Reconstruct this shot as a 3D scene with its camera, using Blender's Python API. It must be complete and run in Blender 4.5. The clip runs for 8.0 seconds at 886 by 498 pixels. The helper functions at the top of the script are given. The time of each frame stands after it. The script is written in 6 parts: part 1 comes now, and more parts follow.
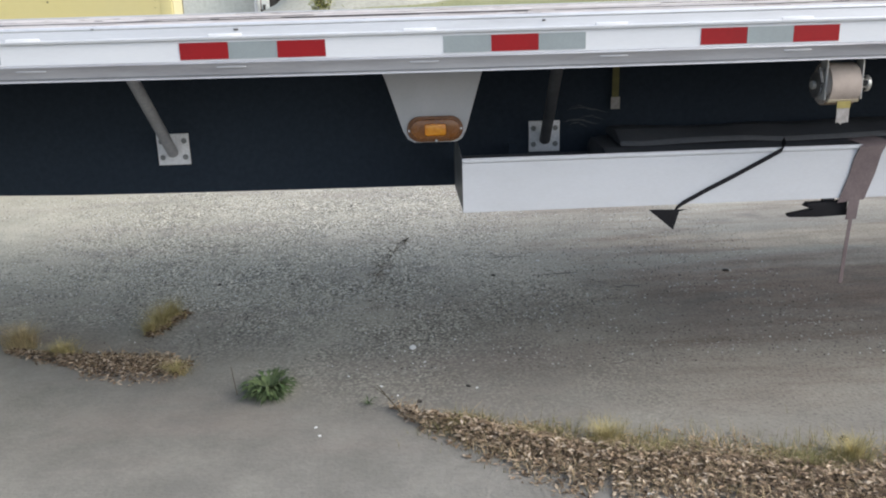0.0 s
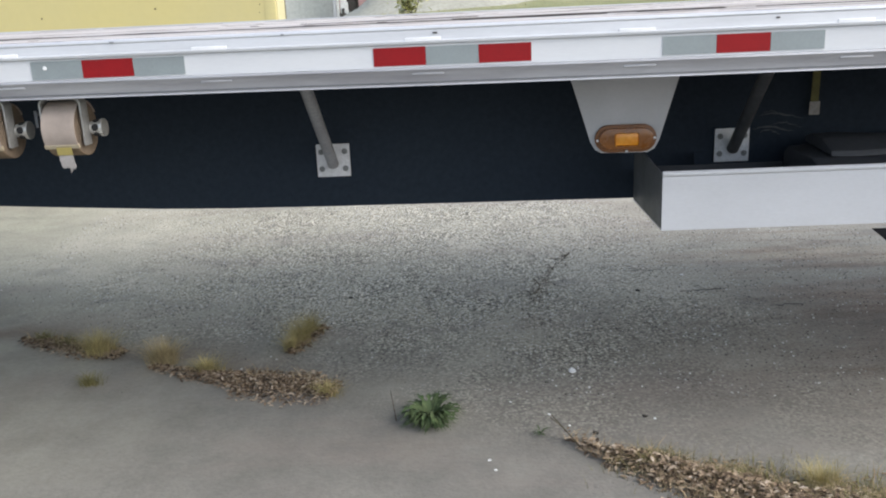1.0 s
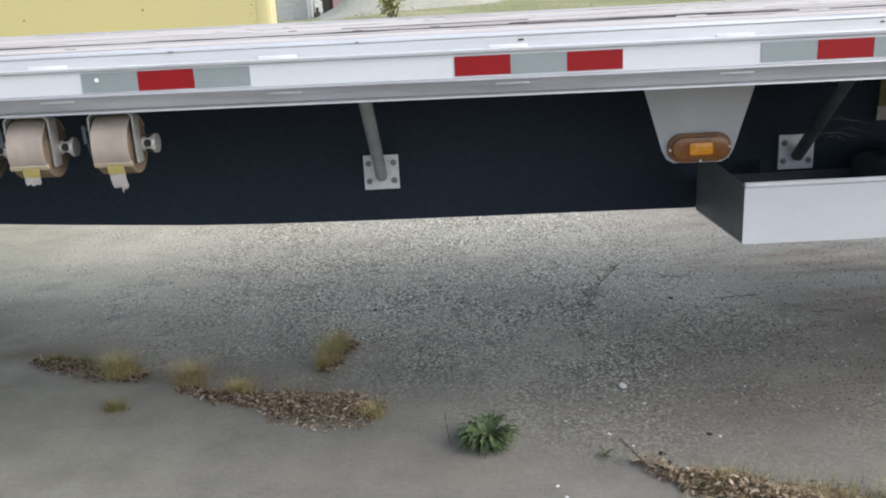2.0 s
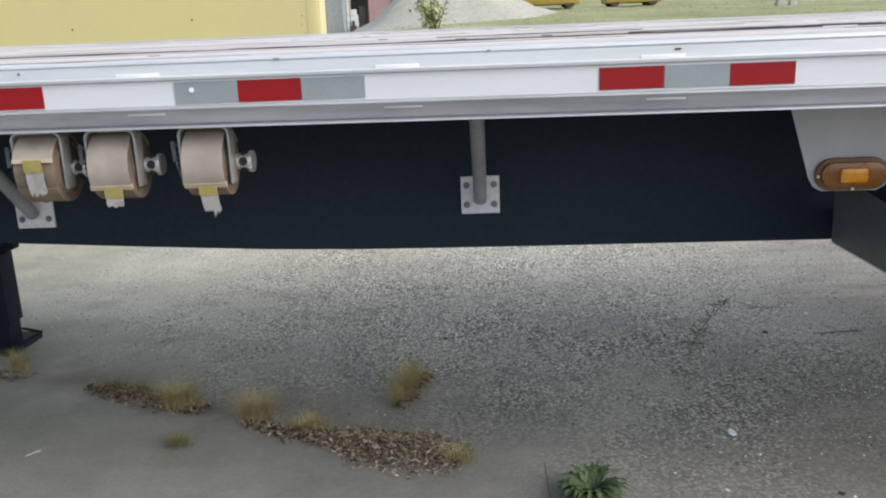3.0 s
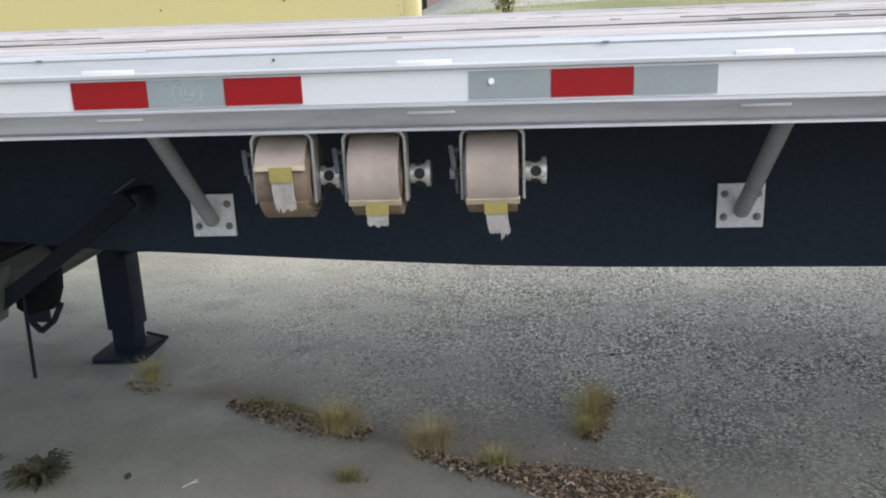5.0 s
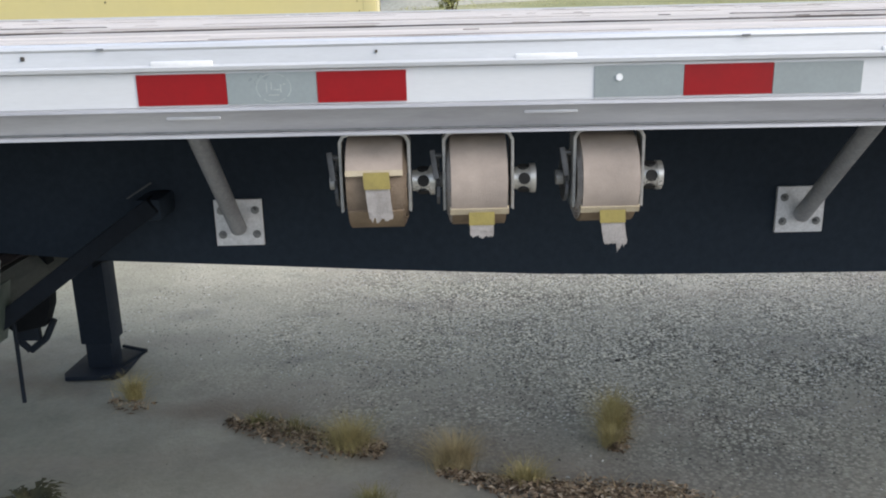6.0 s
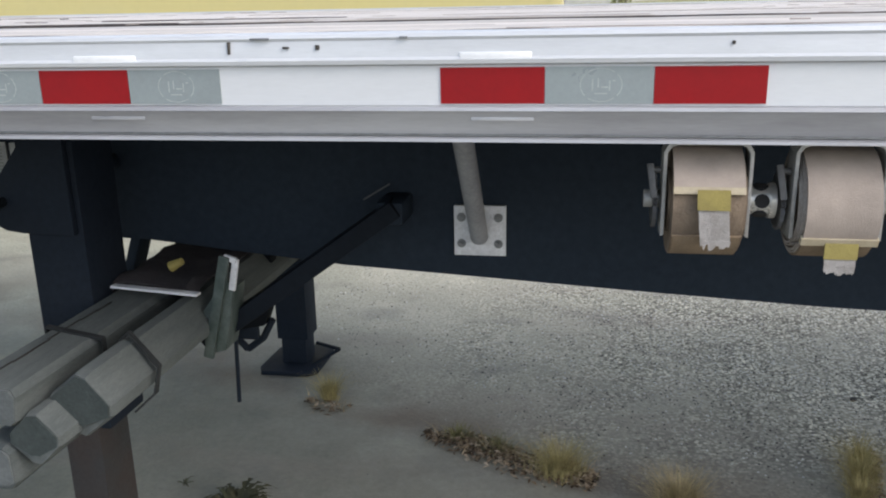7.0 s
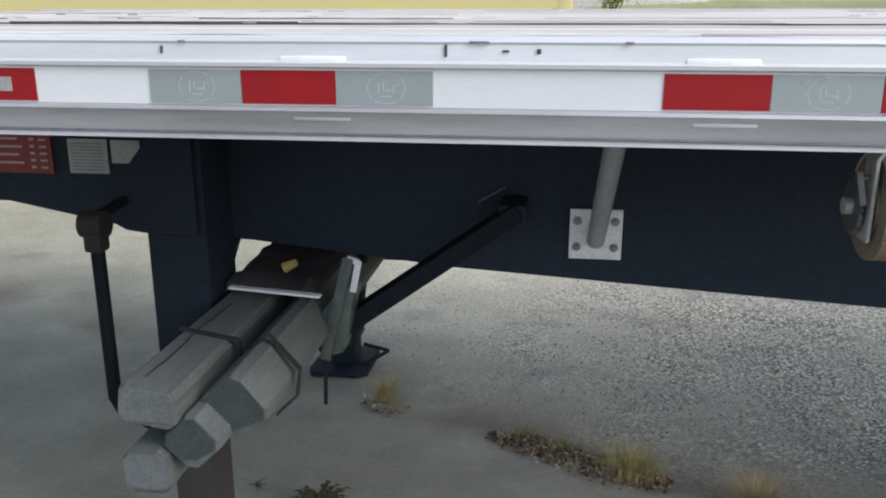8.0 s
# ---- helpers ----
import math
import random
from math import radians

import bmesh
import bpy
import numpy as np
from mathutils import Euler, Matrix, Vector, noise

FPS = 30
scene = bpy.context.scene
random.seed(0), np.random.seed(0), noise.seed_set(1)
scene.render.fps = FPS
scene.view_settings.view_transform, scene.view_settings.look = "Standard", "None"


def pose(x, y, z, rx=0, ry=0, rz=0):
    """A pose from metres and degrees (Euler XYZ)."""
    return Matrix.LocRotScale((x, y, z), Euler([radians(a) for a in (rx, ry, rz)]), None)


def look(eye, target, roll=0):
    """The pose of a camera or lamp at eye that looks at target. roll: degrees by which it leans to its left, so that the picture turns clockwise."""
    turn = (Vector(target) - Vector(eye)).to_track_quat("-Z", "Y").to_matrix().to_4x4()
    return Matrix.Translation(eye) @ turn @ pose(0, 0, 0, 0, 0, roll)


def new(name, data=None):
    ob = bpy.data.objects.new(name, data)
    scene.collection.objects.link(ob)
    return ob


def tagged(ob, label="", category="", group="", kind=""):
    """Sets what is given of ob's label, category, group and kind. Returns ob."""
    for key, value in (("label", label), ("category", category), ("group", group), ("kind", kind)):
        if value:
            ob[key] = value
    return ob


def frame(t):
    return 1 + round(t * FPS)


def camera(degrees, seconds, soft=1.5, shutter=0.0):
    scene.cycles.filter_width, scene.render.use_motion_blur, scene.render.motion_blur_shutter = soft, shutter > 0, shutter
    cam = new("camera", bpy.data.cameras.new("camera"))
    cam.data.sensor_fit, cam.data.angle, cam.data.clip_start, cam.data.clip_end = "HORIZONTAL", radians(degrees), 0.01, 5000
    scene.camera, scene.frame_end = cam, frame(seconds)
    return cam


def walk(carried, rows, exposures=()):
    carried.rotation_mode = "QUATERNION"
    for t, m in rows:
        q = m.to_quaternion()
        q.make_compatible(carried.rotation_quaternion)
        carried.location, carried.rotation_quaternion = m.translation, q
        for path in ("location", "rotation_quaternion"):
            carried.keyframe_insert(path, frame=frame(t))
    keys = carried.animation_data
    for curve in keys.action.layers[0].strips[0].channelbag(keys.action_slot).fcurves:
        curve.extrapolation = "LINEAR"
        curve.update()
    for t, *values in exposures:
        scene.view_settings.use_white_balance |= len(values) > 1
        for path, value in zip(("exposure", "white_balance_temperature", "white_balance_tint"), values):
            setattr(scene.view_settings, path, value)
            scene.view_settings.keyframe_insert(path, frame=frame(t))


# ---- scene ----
cam = camera(56.1, 8.0, soft=2.0)
PATH = [
    (0, (0.092, 0.177, 1.547), (0.174, 2.099, 1.004), -1.7),
    (0.5, (-0.126, 0.373, 1.564), (-0.181, 2.3, 1.03), -2.7),
    (1, (-0.328, 0.435, 1.558), (-0.404, 2.361, 1.024), -2.6),
    (1.5, (-0.532, 0.466, 1.583), (-0.536, 2.392, 1.043), -3.3),
    (1.7, (-0.578, 0.503, 1.593), (-0.565, 2.427, 1.048), -3.0),
    (2.8, (-0.867, 0.871, 1.587), (-0.955, 2.803, 1.076), -2.2),
    (3, (-0.918, 0.895, 1.58), (-0.983, 2.829, 1.074), -2.3),
    (3.5, (-1.119, 0.929, 1.586), (-1.125, 2.862, 1.073), -2.2),
    (4, (-1.276, 1.017, 1.575), (-1.23, 2.948, 1.06), -1.5),
    (4.5, (-1.411, 1.221, 1.57), (-1.557, 3.148, 1.056), -2.6),
    (4.7, (-1.45, 1.266, 1.581), (-1.632, 3.187, 1.054), -2.4),
    (5.8, (-1.834, 1.422, 1.593), (-1.845, 3.345, 1.044), -1.2),
    (6, (-1.883, 1.463, 1.579), (-1.873, 3.387, 1.033), -1.3),
    (6.5, (-2.052, 1.61, 1.571), (-2.208, 3.528, 1.024), -2.1),
    (7, (-2.175, 1.678, 1.565), (-2.507, 3.573, 1.02), -1.1),
    (7.5, (-2.319, 1.683, 1.558), (-2.621, 3.583, 1.01), -0.2),
    (8, (-2.54, 1.626, 1.574), (-2.802, 3.532, 1.029), 0.0),
]
walk(cam, [(t, look(eye, target, roll)) for t, eye, target, roll in PATH],
     [(0, 0.14, 6390, 10), (1.5, 0.14, 6390, 10), (3, 0.06, 6400, 10), (3.5, -0.11, 6400, 10), (4, -0.06, 6380, 10), (4.5, 0.06, 6380, 10), (6, 0.12, 6420, 10), (7, 0.11, 6440, 10), (8, 0.09, 6330, 10)])


# ---------------- world, sun ----------------
world = bpy.data.worlds.new("overcast_sky")
scene.world = world
world.use_nodes = True
wn = world.node_tree.nodes
sky = wn.new("ShaderNodeTexSky")
sky.sky_type = 'NISHITA'
sky.sun_disc = False
sky.sun_elevation = radians(38)
sky.sun_rotation = radians(115)
sky.dust_density = 2.5
pale = wn.new("ShaderNodeHueSaturation")
pale.inputs["Saturation"].default_value = 0.68
world.node_tree.links.new(sky.outputs[0], pale.inputs["Color"])
world.node_tree.links.new(pale.outputs[0], wn["Background"].inputs[0])
wn["Background"].inputs[1].default_value = 0.29

sun = new("sun", bpy.data.lights.new("sun", 'SUN'))
sun.data.energy = 1.05
sun.data.angle = radians(50)
sun.data.color = (1.0, 0.99, 0.975)
sun.matrix_world = look((0, 0, 0), (-0.72, 0.24, -0.65))

# ---------------- helpers ----------------


def rng(seed):
    return random.Random(seed)


def link(nt, a, b):
    nt.links.new(a, b)


def ramp(nt, fac, stops):
    n = nt.nodes.new("ShaderNodeValToRGB")
    el = n.color_ramp.elements
    while len(el) < len(stops):
        el.new(0.5)
    for e, (p, c) in zip(el, stops):
        e.position = p
        e.color = (*c, 1) if len(c) == 3 else c
    link(nt, fac, n.inputs[0])
    return n.outputs[0]


def noise_tex(nt, vec, scale, detail=6, rough=0.6, kind="ShaderNodeTexNoise"):
    n = nt.nodes.new(kind)
    n.inputs["Scale"].default_value = scale
    if kind == "ShaderNodeTexNoise":
        n.inputs["Detail"].default_value = detail
        n.inputs["Roughness"].default_value = rough
    if vec is not None:
        link(nt, vec, n.inputs["Vector"])
    return n.outputs["Fac" if kind == "ShaderNodeTexNoise" else "Distance"]


def mixc(nt, fac, a, b, mode='MIX'):
    n = nt.nodes.new("ShaderNodeMix")
    n.data_type = 'RGBA'
    n.blend_type = mode
    for sock, v in ((n.inputs[0], fac), (n.inputs[6], a), (n.inputs[7], b)):
        if isinstance(v, (int, float)):
            sock.default_value = v
        elif isinstance(v, tuple):
            sock.default_value = (*v, 1) if len(v) == 3 else v
        else:
            link(nt, v, sock)
    return n.outputs[2]


def math_node(nt, op, a, b=0.0):
    n = nt.nodes.new("ShaderNodeMath")
    n.operation = op
    for sock, v in ((n.inputs[0], a), (n.inputs[1], b)):
        if isinstance(v, (int, float)):
            sock.default_value = v
        else:
            link(nt, v, sock)
    return n.outputs[0]


def blank(name):
    m = bpy.data.materials.new(name)
    m.use_nodes = True
    nt = m.node_tree
    return m, nt, nt.nodes["Principled BSDF"]


def stretched(nt, scale, source="Position"):
    geo = nt.nodes.new("ShaderNodeNewGeometry") if source == "Position" else nt.nodes.new("ShaderNodeTexCoord")
    mp = nt.nodes.new("ShaderNodeMapping")
    mp.inputs["Scale"].default_value = scale
    link(nt, geo.outputs[source], mp.inputs["Vector"])
    return mp.outputs[0]


def surface(name, base, dirt, rough=0.6, metal=0.0, big=2.0, fine=60.0, amount=0.5, bump=0.15, stretch=(1, 1, 1),
            spec=0.5, island=0.0, per_object=0.0, grain=0.18):
    """Paint, metal, wood or cloth: a base colour with dirt at a large and a fine scale, and fine relief."""
    m, nt, bs = blank(name)
    v = stretched(nt, stretch)
    n1 = noise_tex(nt, v, big, 7, 0.62)
    n2 = noise_tex(nt, v, fine, 5, 0.65)
    f = math_node(nt, 'MULTIPLY', ramp(nt, n1, [(0.38, (0, 0, 0)), (0.72, (1, 1, 1))]), amount)
    c = mixc(nt, f, base, dirt)
    g = ramp(nt, n2, [(0.3, (1 - grain,) * 3), (0.7, (1 + grain * 0.7,) * 3)])
    c = mixc(nt, 1.0, c, g, 'MULTIPLY')
    if island or per_object:
        if island:
            r = nt.nodes.new("ShaderNodeNewGeometry").outputs["Random Per Island"]
        else:
            r = nt.nodes.new("ShaderNodeObjectInfo").outputs["Random"]
        k = island or per_object
        c = mixc(nt, 1.0, c, ramp(nt, r, [(0, (1 - k, 1 - k, 1 - k)), (1, (1 + k, 1 + k * 0.9, 1 + k * 0.8))]), 'MULTIPLY')
    link(nt, c, bs.inputs["Base Color"])
    bs.inputs["Metallic"].default_value = metal
    bs.inputs["Specular IOR Level"].default_value = spec
    link(nt, ramp(nt, n1, [(0.3, (rough - 0.1,) * 3), (0.75, (min(1, rough + 0.15),) * 3)]), bs.inputs["Roughness"])
    b = nt.nodes.new("ShaderNodeBump")
    b.inputs["Strength"].default_value = bump
    b.inputs["Distance"].default_value = 0.004
    link(nt, n2, b.inputs["Height"])
    link(nt, b.outputs[0], bs.inputs["Normal"])
    return m


def leaf_material():
    """Fallen leaves: each its own brown, from nearly black to bleached."""
    m, nt, bs = blank("dry_leaves")
    r = nt.nodes.new("ShaderNodeNewGeometry").outputs["Random Per Island"]
    c = ramp(nt, r, [(0.0, (0.055, 0.040, 0.029)), (0.36, (0.185, 0.133, 0.089)), (0.68, (0.365, 0.27, 0.178)), (1.0, (0.62, 0.52, 0.40))])
    n = noise_tex(nt, stretched(nt, (1, 1, 1)), 120, 4)
    c = mixc(nt, 1.0, c, ramp(nt, n, [(0.3, (0.75, 0.75, 0.75)), (0.7, (1.2, 1.2, 1.2))]), 'MULTIPLY')
    link(nt, c, bs.inputs["Base Color"])
    bs.inputs["Roughness"].default_value = 0.9
    bs.inputs["Specular IOR Level"].default_value = 0.15
    return m


# ---------------- materials ----------------
M_RAIL = surface("weathered_white_aluminium", (0.60, 0.615, 0.635), (0.40, 0.41, 0.425), 0.42, 0.15, 2.2, 50, 0.5, 0.03, (1, 6, 10), grain=0.05)
M_RAIL_FACE = surface("white_rail_band", (0.62, 0.635, 0.65), (0.535, 0.55, 0.57), 0.45, 0.0, 1.6, 40, 0.5, 0.02, (1, 4, 6), grain=0.03)
M_WELD = surface("bright_weld_metal", (0.80, 0.81, 0.82), (0.70, 0.71, 0.71), 0.4, 0.0, 30, 160, 0.4, 0.12, grain=0.05)
M_RED = surface("red_reflective_tape", (0.265, 0.006, 0.009), (0.185, 0.0075, 0.0095), 0.45, 0.0, 6, 120, 0.6, 0.03, spec=0.25, grain=0.05)
M_SILVER = surface("silver_reflective_tape", (0.274, 0.312, 0.319), (0.213, 0.236, 0.236), 0.36, 0.15, 7, 160, 0.6, 0.03, grain=0.06)
M_RING = surface("pale_print", (0.42, 0.45, 0.45), (0.32, 0.345, 0.345), 0.5, 0, 40, 200, 0.7, 0.0)
M_BLACK = surface("black_chassis_paint", (0.0168, 0.0246, 0.0365), (0.0265, 0.0355, 0.0480), 0.65, 0.0, 1.1, 45, 0.55, 0.15, spec=0.10)
M_BLACKD = surface("dark_chassis_steel", (0.0105, 0.0155, 0.0245), (0.0175, 0.0225, 0.031), 0.65, 0.0, 5.0, 60, 0.5, 0.2, spec=0.12)
M_BRACE = surface("dull_black_brace", (0.0085, 0.0115, 0.0165), (0.012, 0.015, 0.020), 0.7, 0.0, 5, 60, 0.5, 0.2, spec=0.08)
M_SOOT = surface("sooty_brace_steel", (0.0055, 0.0072, 0.010), (0.010, 0.012, 0.015), 0.7, 0.0, 5, 60, 0.5, 0.2, spec=0.08)
M_ALU = surface("dull_aluminium", (0.33, 0.34, 0.36), (0.22, 0.228, 0.24), 0.5, 0.2, 8, 120, 0.6, 0.12)
M_PLATE = surface("pale_aluminium_plate", (0.64, 0.65, 0.68), (0.50, 0.51, 0.53), 0.5, 0.1, 14, 150, 0.6, 0.1)
M_BOLT = surface("steel_bolt", (0.228, 0.236, 0.243), (0.122, 0.122, 0.122), 0.45, 0.6, 50, 300, 0.6, 0.2)
M_GREYPLATE = surface("grey_painted_plate", (0.44, 0.45, 0.475), (0.35, 0.36, 0.38), 0.55, 0.0, 5, 90, 0.5, 0.04, grain=0.04)
M_RUBBER = surface("dark_amber_rubber", (0.17, 0.065, 0.016), (0.09, 0.04, 0.014), 0.5, 0.0, 20, 150, 0.6, 0.1)
M_WHITE = surface("white_painted_tray", (0.532, 0.547, 0.57), (0.426, 0.433, 0.441), 0.5, 0.0, 1.6, 50, 0.5, 0.03, (1, 2, 3), grain=0.04)
M_STRAP = surface("dusty_beige_webbing", (0.39, 0.33, 0.285), (0.26, 0.225, 0.20), 0.85, 0.0, 12, 320, 0.8, 0.25, (1, 1, 1), spec=0.2, per_object=0.12, grain=0.04)
M_STRAP2 = surface("brown_webbing_layers", (0.274, 0.205, 0.137), (0.137, 0.106, 0.076), 0.9, 0.0, 14, 260, 0.7, 0.6, spec=0.2, grain=0.07)
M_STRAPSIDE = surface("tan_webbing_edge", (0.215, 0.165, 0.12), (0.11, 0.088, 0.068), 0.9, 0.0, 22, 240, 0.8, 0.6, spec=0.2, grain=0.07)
M_TAG = surface("yellow_strap_tag", (0.30, 0.245, 0.07), (0.19, 0.16, 0.065), 0.75, 0, 40, 260, 0.6, 0.3, grain=0.07)
M_STRAPEND = surface("frayed_white_strap_end", (0.34, 0.32, 0.305), (0.20, 0.185, 0.17), 0.9, 0, 40, 280, 0.8, 0.5, grain=0.07)
M_GALV = surface("galvanised_winch_steel", (0.43, 0.43, 0.42), (0.25, 0.24, 0.215), 0.42, 0.4, 14, 150, 0.7, 0.15)
M_CAP = surface("worn_winch_cap_steel", (0.62, 0.61, 0.57), (0.36, 0.345, 0.30), 0.34, 0.6, 20, 160, 0.7, 0.15)
M_HOLE = surface("dark_bar_hole", (0.012, 0.012, 0.012), (0.02, 0.02, 0.02), 0.8, 0, 20, 100, 0.5, 0)
M_WOOD = surface("grey_weathered_timber", (0.106, 0.118, 0.118), (0.058, 0.069, 0.069), 0.85, 0, 3.0, 55, 0.7, 0.5, (9, 1.2, 9), spec=0.2, per_object=0.14)
M_WOODPALE = surface("bleached_timber_end", (0.112, 0.122, 0.124), (0.07, 0.079, 0.08), 0.9, 0, 14, 120, 0.7, 0.5, spec=0.2)
M_WOODEND = surface("mossy_timber_end", (0.046, 0.056, 0.055), (0.030, 0.038, 0.037), 0.9, 0, 14, 120, 0.7, 0.5, spec=0.2)
M_GREEN = surface("green_grey_steel", (0.038, 0.056, 0.050), (0.125, 0.145, 0.138), 0.5, 0.1, 26, 130, 0.6, 0.3)
M_BOARD = surface("bleached_deck_boards", (0.575, 0.545, 0.52), (0.43, 0.395, 0.36), 0.85, 0, 2.2, 40, 0.8, 0.3, (0.35, 9, 9), spec=0.2, per_object=0.16)
M_JOINT = surface("oily_crank_joint", (0.018, 0.017, 0.017), (0.036, 0.030, 0.027), 0.7, 0.1, 14, 90, 0.5, 0.3, spec=0.2)
M_RUST = surface("rusty_landing_tube", (0.022, 0.022, 0.023), (0.060, 0.033, 0.022), 0.75, 0.1, 5, 90, 0.45, 0.4)
M_DARKSTRAP = surface("dark_rubber_strap", (0.010, 0.010, 0.012), (0.020, 0.020, 0.022), 0.75, 0, 14, 150, 0.6, 0.3, spec=0.15)
M_PURPLE = surface("faded_brown_purple_strap", (0.152, 0.118, 0.118), (0.0988, 0.076, 0.076), 0.85, 0, 12, 220, 0.7, 0.4)
M_TARP = surface("black_folded_tarp", (0.033, 0.036, 0.042), (0.064, 0.068, 0.076), 0.6, 0, 6, 60, 0.6, 0.5)
M_SIGN = surface("red_warning_sign", (0.175, 0.018, 0.020), (0.115, 0.020, 0.020), 0.5, 0, 8, 100, 0.5, 0.03)
M_SIGNBAR = surface("pale_sign_print", (0.38, 0.274, 0.266), (0.304, 0.213, 0.205), 0.6, 0, 20, 120, 0.5, 0)
M_LABEL = surface("grey_data_plate", (0.304, 0.312, 0.312), (0.228, 0.236, 0.236), 0.5, 0.1, 14, 120, 0.5, 0.05)
M_LABELBAR = surface("dark_plate_print", (0.152, 0.152, 0.152), (0.198, 0.198, 0.198), 0.6, 0, 30, 120, 0.5, 0)
M_YELLOW = surface("yellow_container_paint", (0.578, 0.502, 0.22), (0.532, 0.471, 0.243), 0.55, 0, 0.6, 14, 0.6, 0.03, grain=0.02)
M_GRAVEL = surface("pale_gravel", (0.41, 0.40, 0.335), (0.30, 0.30, 0.24), 0.95, 0, 0.8, 9, 0.6, 0.8, spec=0.1)
M_POST = surface("pale_concrete_post", (0.418, 0.418, 0.365), (0.304, 0.304, 0.258), 0.9, 0, 2, 30, 0.6, 0.3)
M_MACH = surface("yellow_machine_paint", (0.38, 0.258, 0.038), (0.243, 0.182, 0.0532), 0.6, 0, 2, 20, 0.6, 0.1)
M_WALL = surface("pale_far_wall", (0.60, 0.61, 0.59), (0.52, 0.525, 0.505), 0.9, 0, 0.5, 8, 0.5, 0.1)
M_DRYLEAF = leaf_material()
M_DRYGRASS = surface("straw_grass", (0.46, 0.39, 0.23), (0.31, 0.25, 0.145), 0.9, 0, 9, 70, 0.6, 0.1, spec=0.15, island=0.4)
M_GRASS = surface("verge_grass", (0.32, 0.325, 0.155), (0.42, 0.40, 0.22), 0.9, 0, 0.7, 30, 0.7, 0.1, spec=0.15, island=0.4)
M_LEAF = surface("green_weed_leaf", (0.062, 0.105, 0.042), (0.17, 0.20, 0.10), 0.7, 0, 20, 120, 0.6, 0.2, spec=0.3, island=0.45)
M_BUSH = surface("bush_leaf", (0.40, 0.42, 0.18), (0.56, 0.56, 0.33), 0.8, 0, 3, 40, 0.6, 0.1, spec=0.2, island=0.5)
M_STEM = surface("brown_stem", (0.0912, 0.0684, 0.038), (0.0608, 0.0494, 0.0304), 0.9, 0, 20, 100, 0.6, 0.2)
M_LITTER = surface("white_litter", (0.85, 0.85, 0.83), (0.7, 0.7, 0.68), 0.7, 0, 30, 150, 0.5, 0.1)
M_CLOD = surface("dark_debris", (0.05, 0.045, 0.04), (0.09, 0.08, 0.07), 0.95, 0, 30, 150, 0.5, 0.4)


def amber():
    m, nt, bs = blank("amber_lens")
    v = stretched(nt, (1, 1, 1))
    n = noise_tex(nt, v, 60, 4)
    link(nt, ramp(nt, n, [(0.3, (0.58, 0.215, 0.012)), (0.7, (0.72, 0.32, 0.028))]), bs.inputs["Base Color"])
    bs.inputs["Roughness"].default_value = 0.22
    bs.inputs["Subsurface Weight"].default_value = 0.15
    bs.inputs["Subsurface Radius"].default_value = (0.02, 0.008, 0.002)
    bs.inputs["Subsurface Scale"].default_value = 0.3
    return m


M_AMBER = amber()


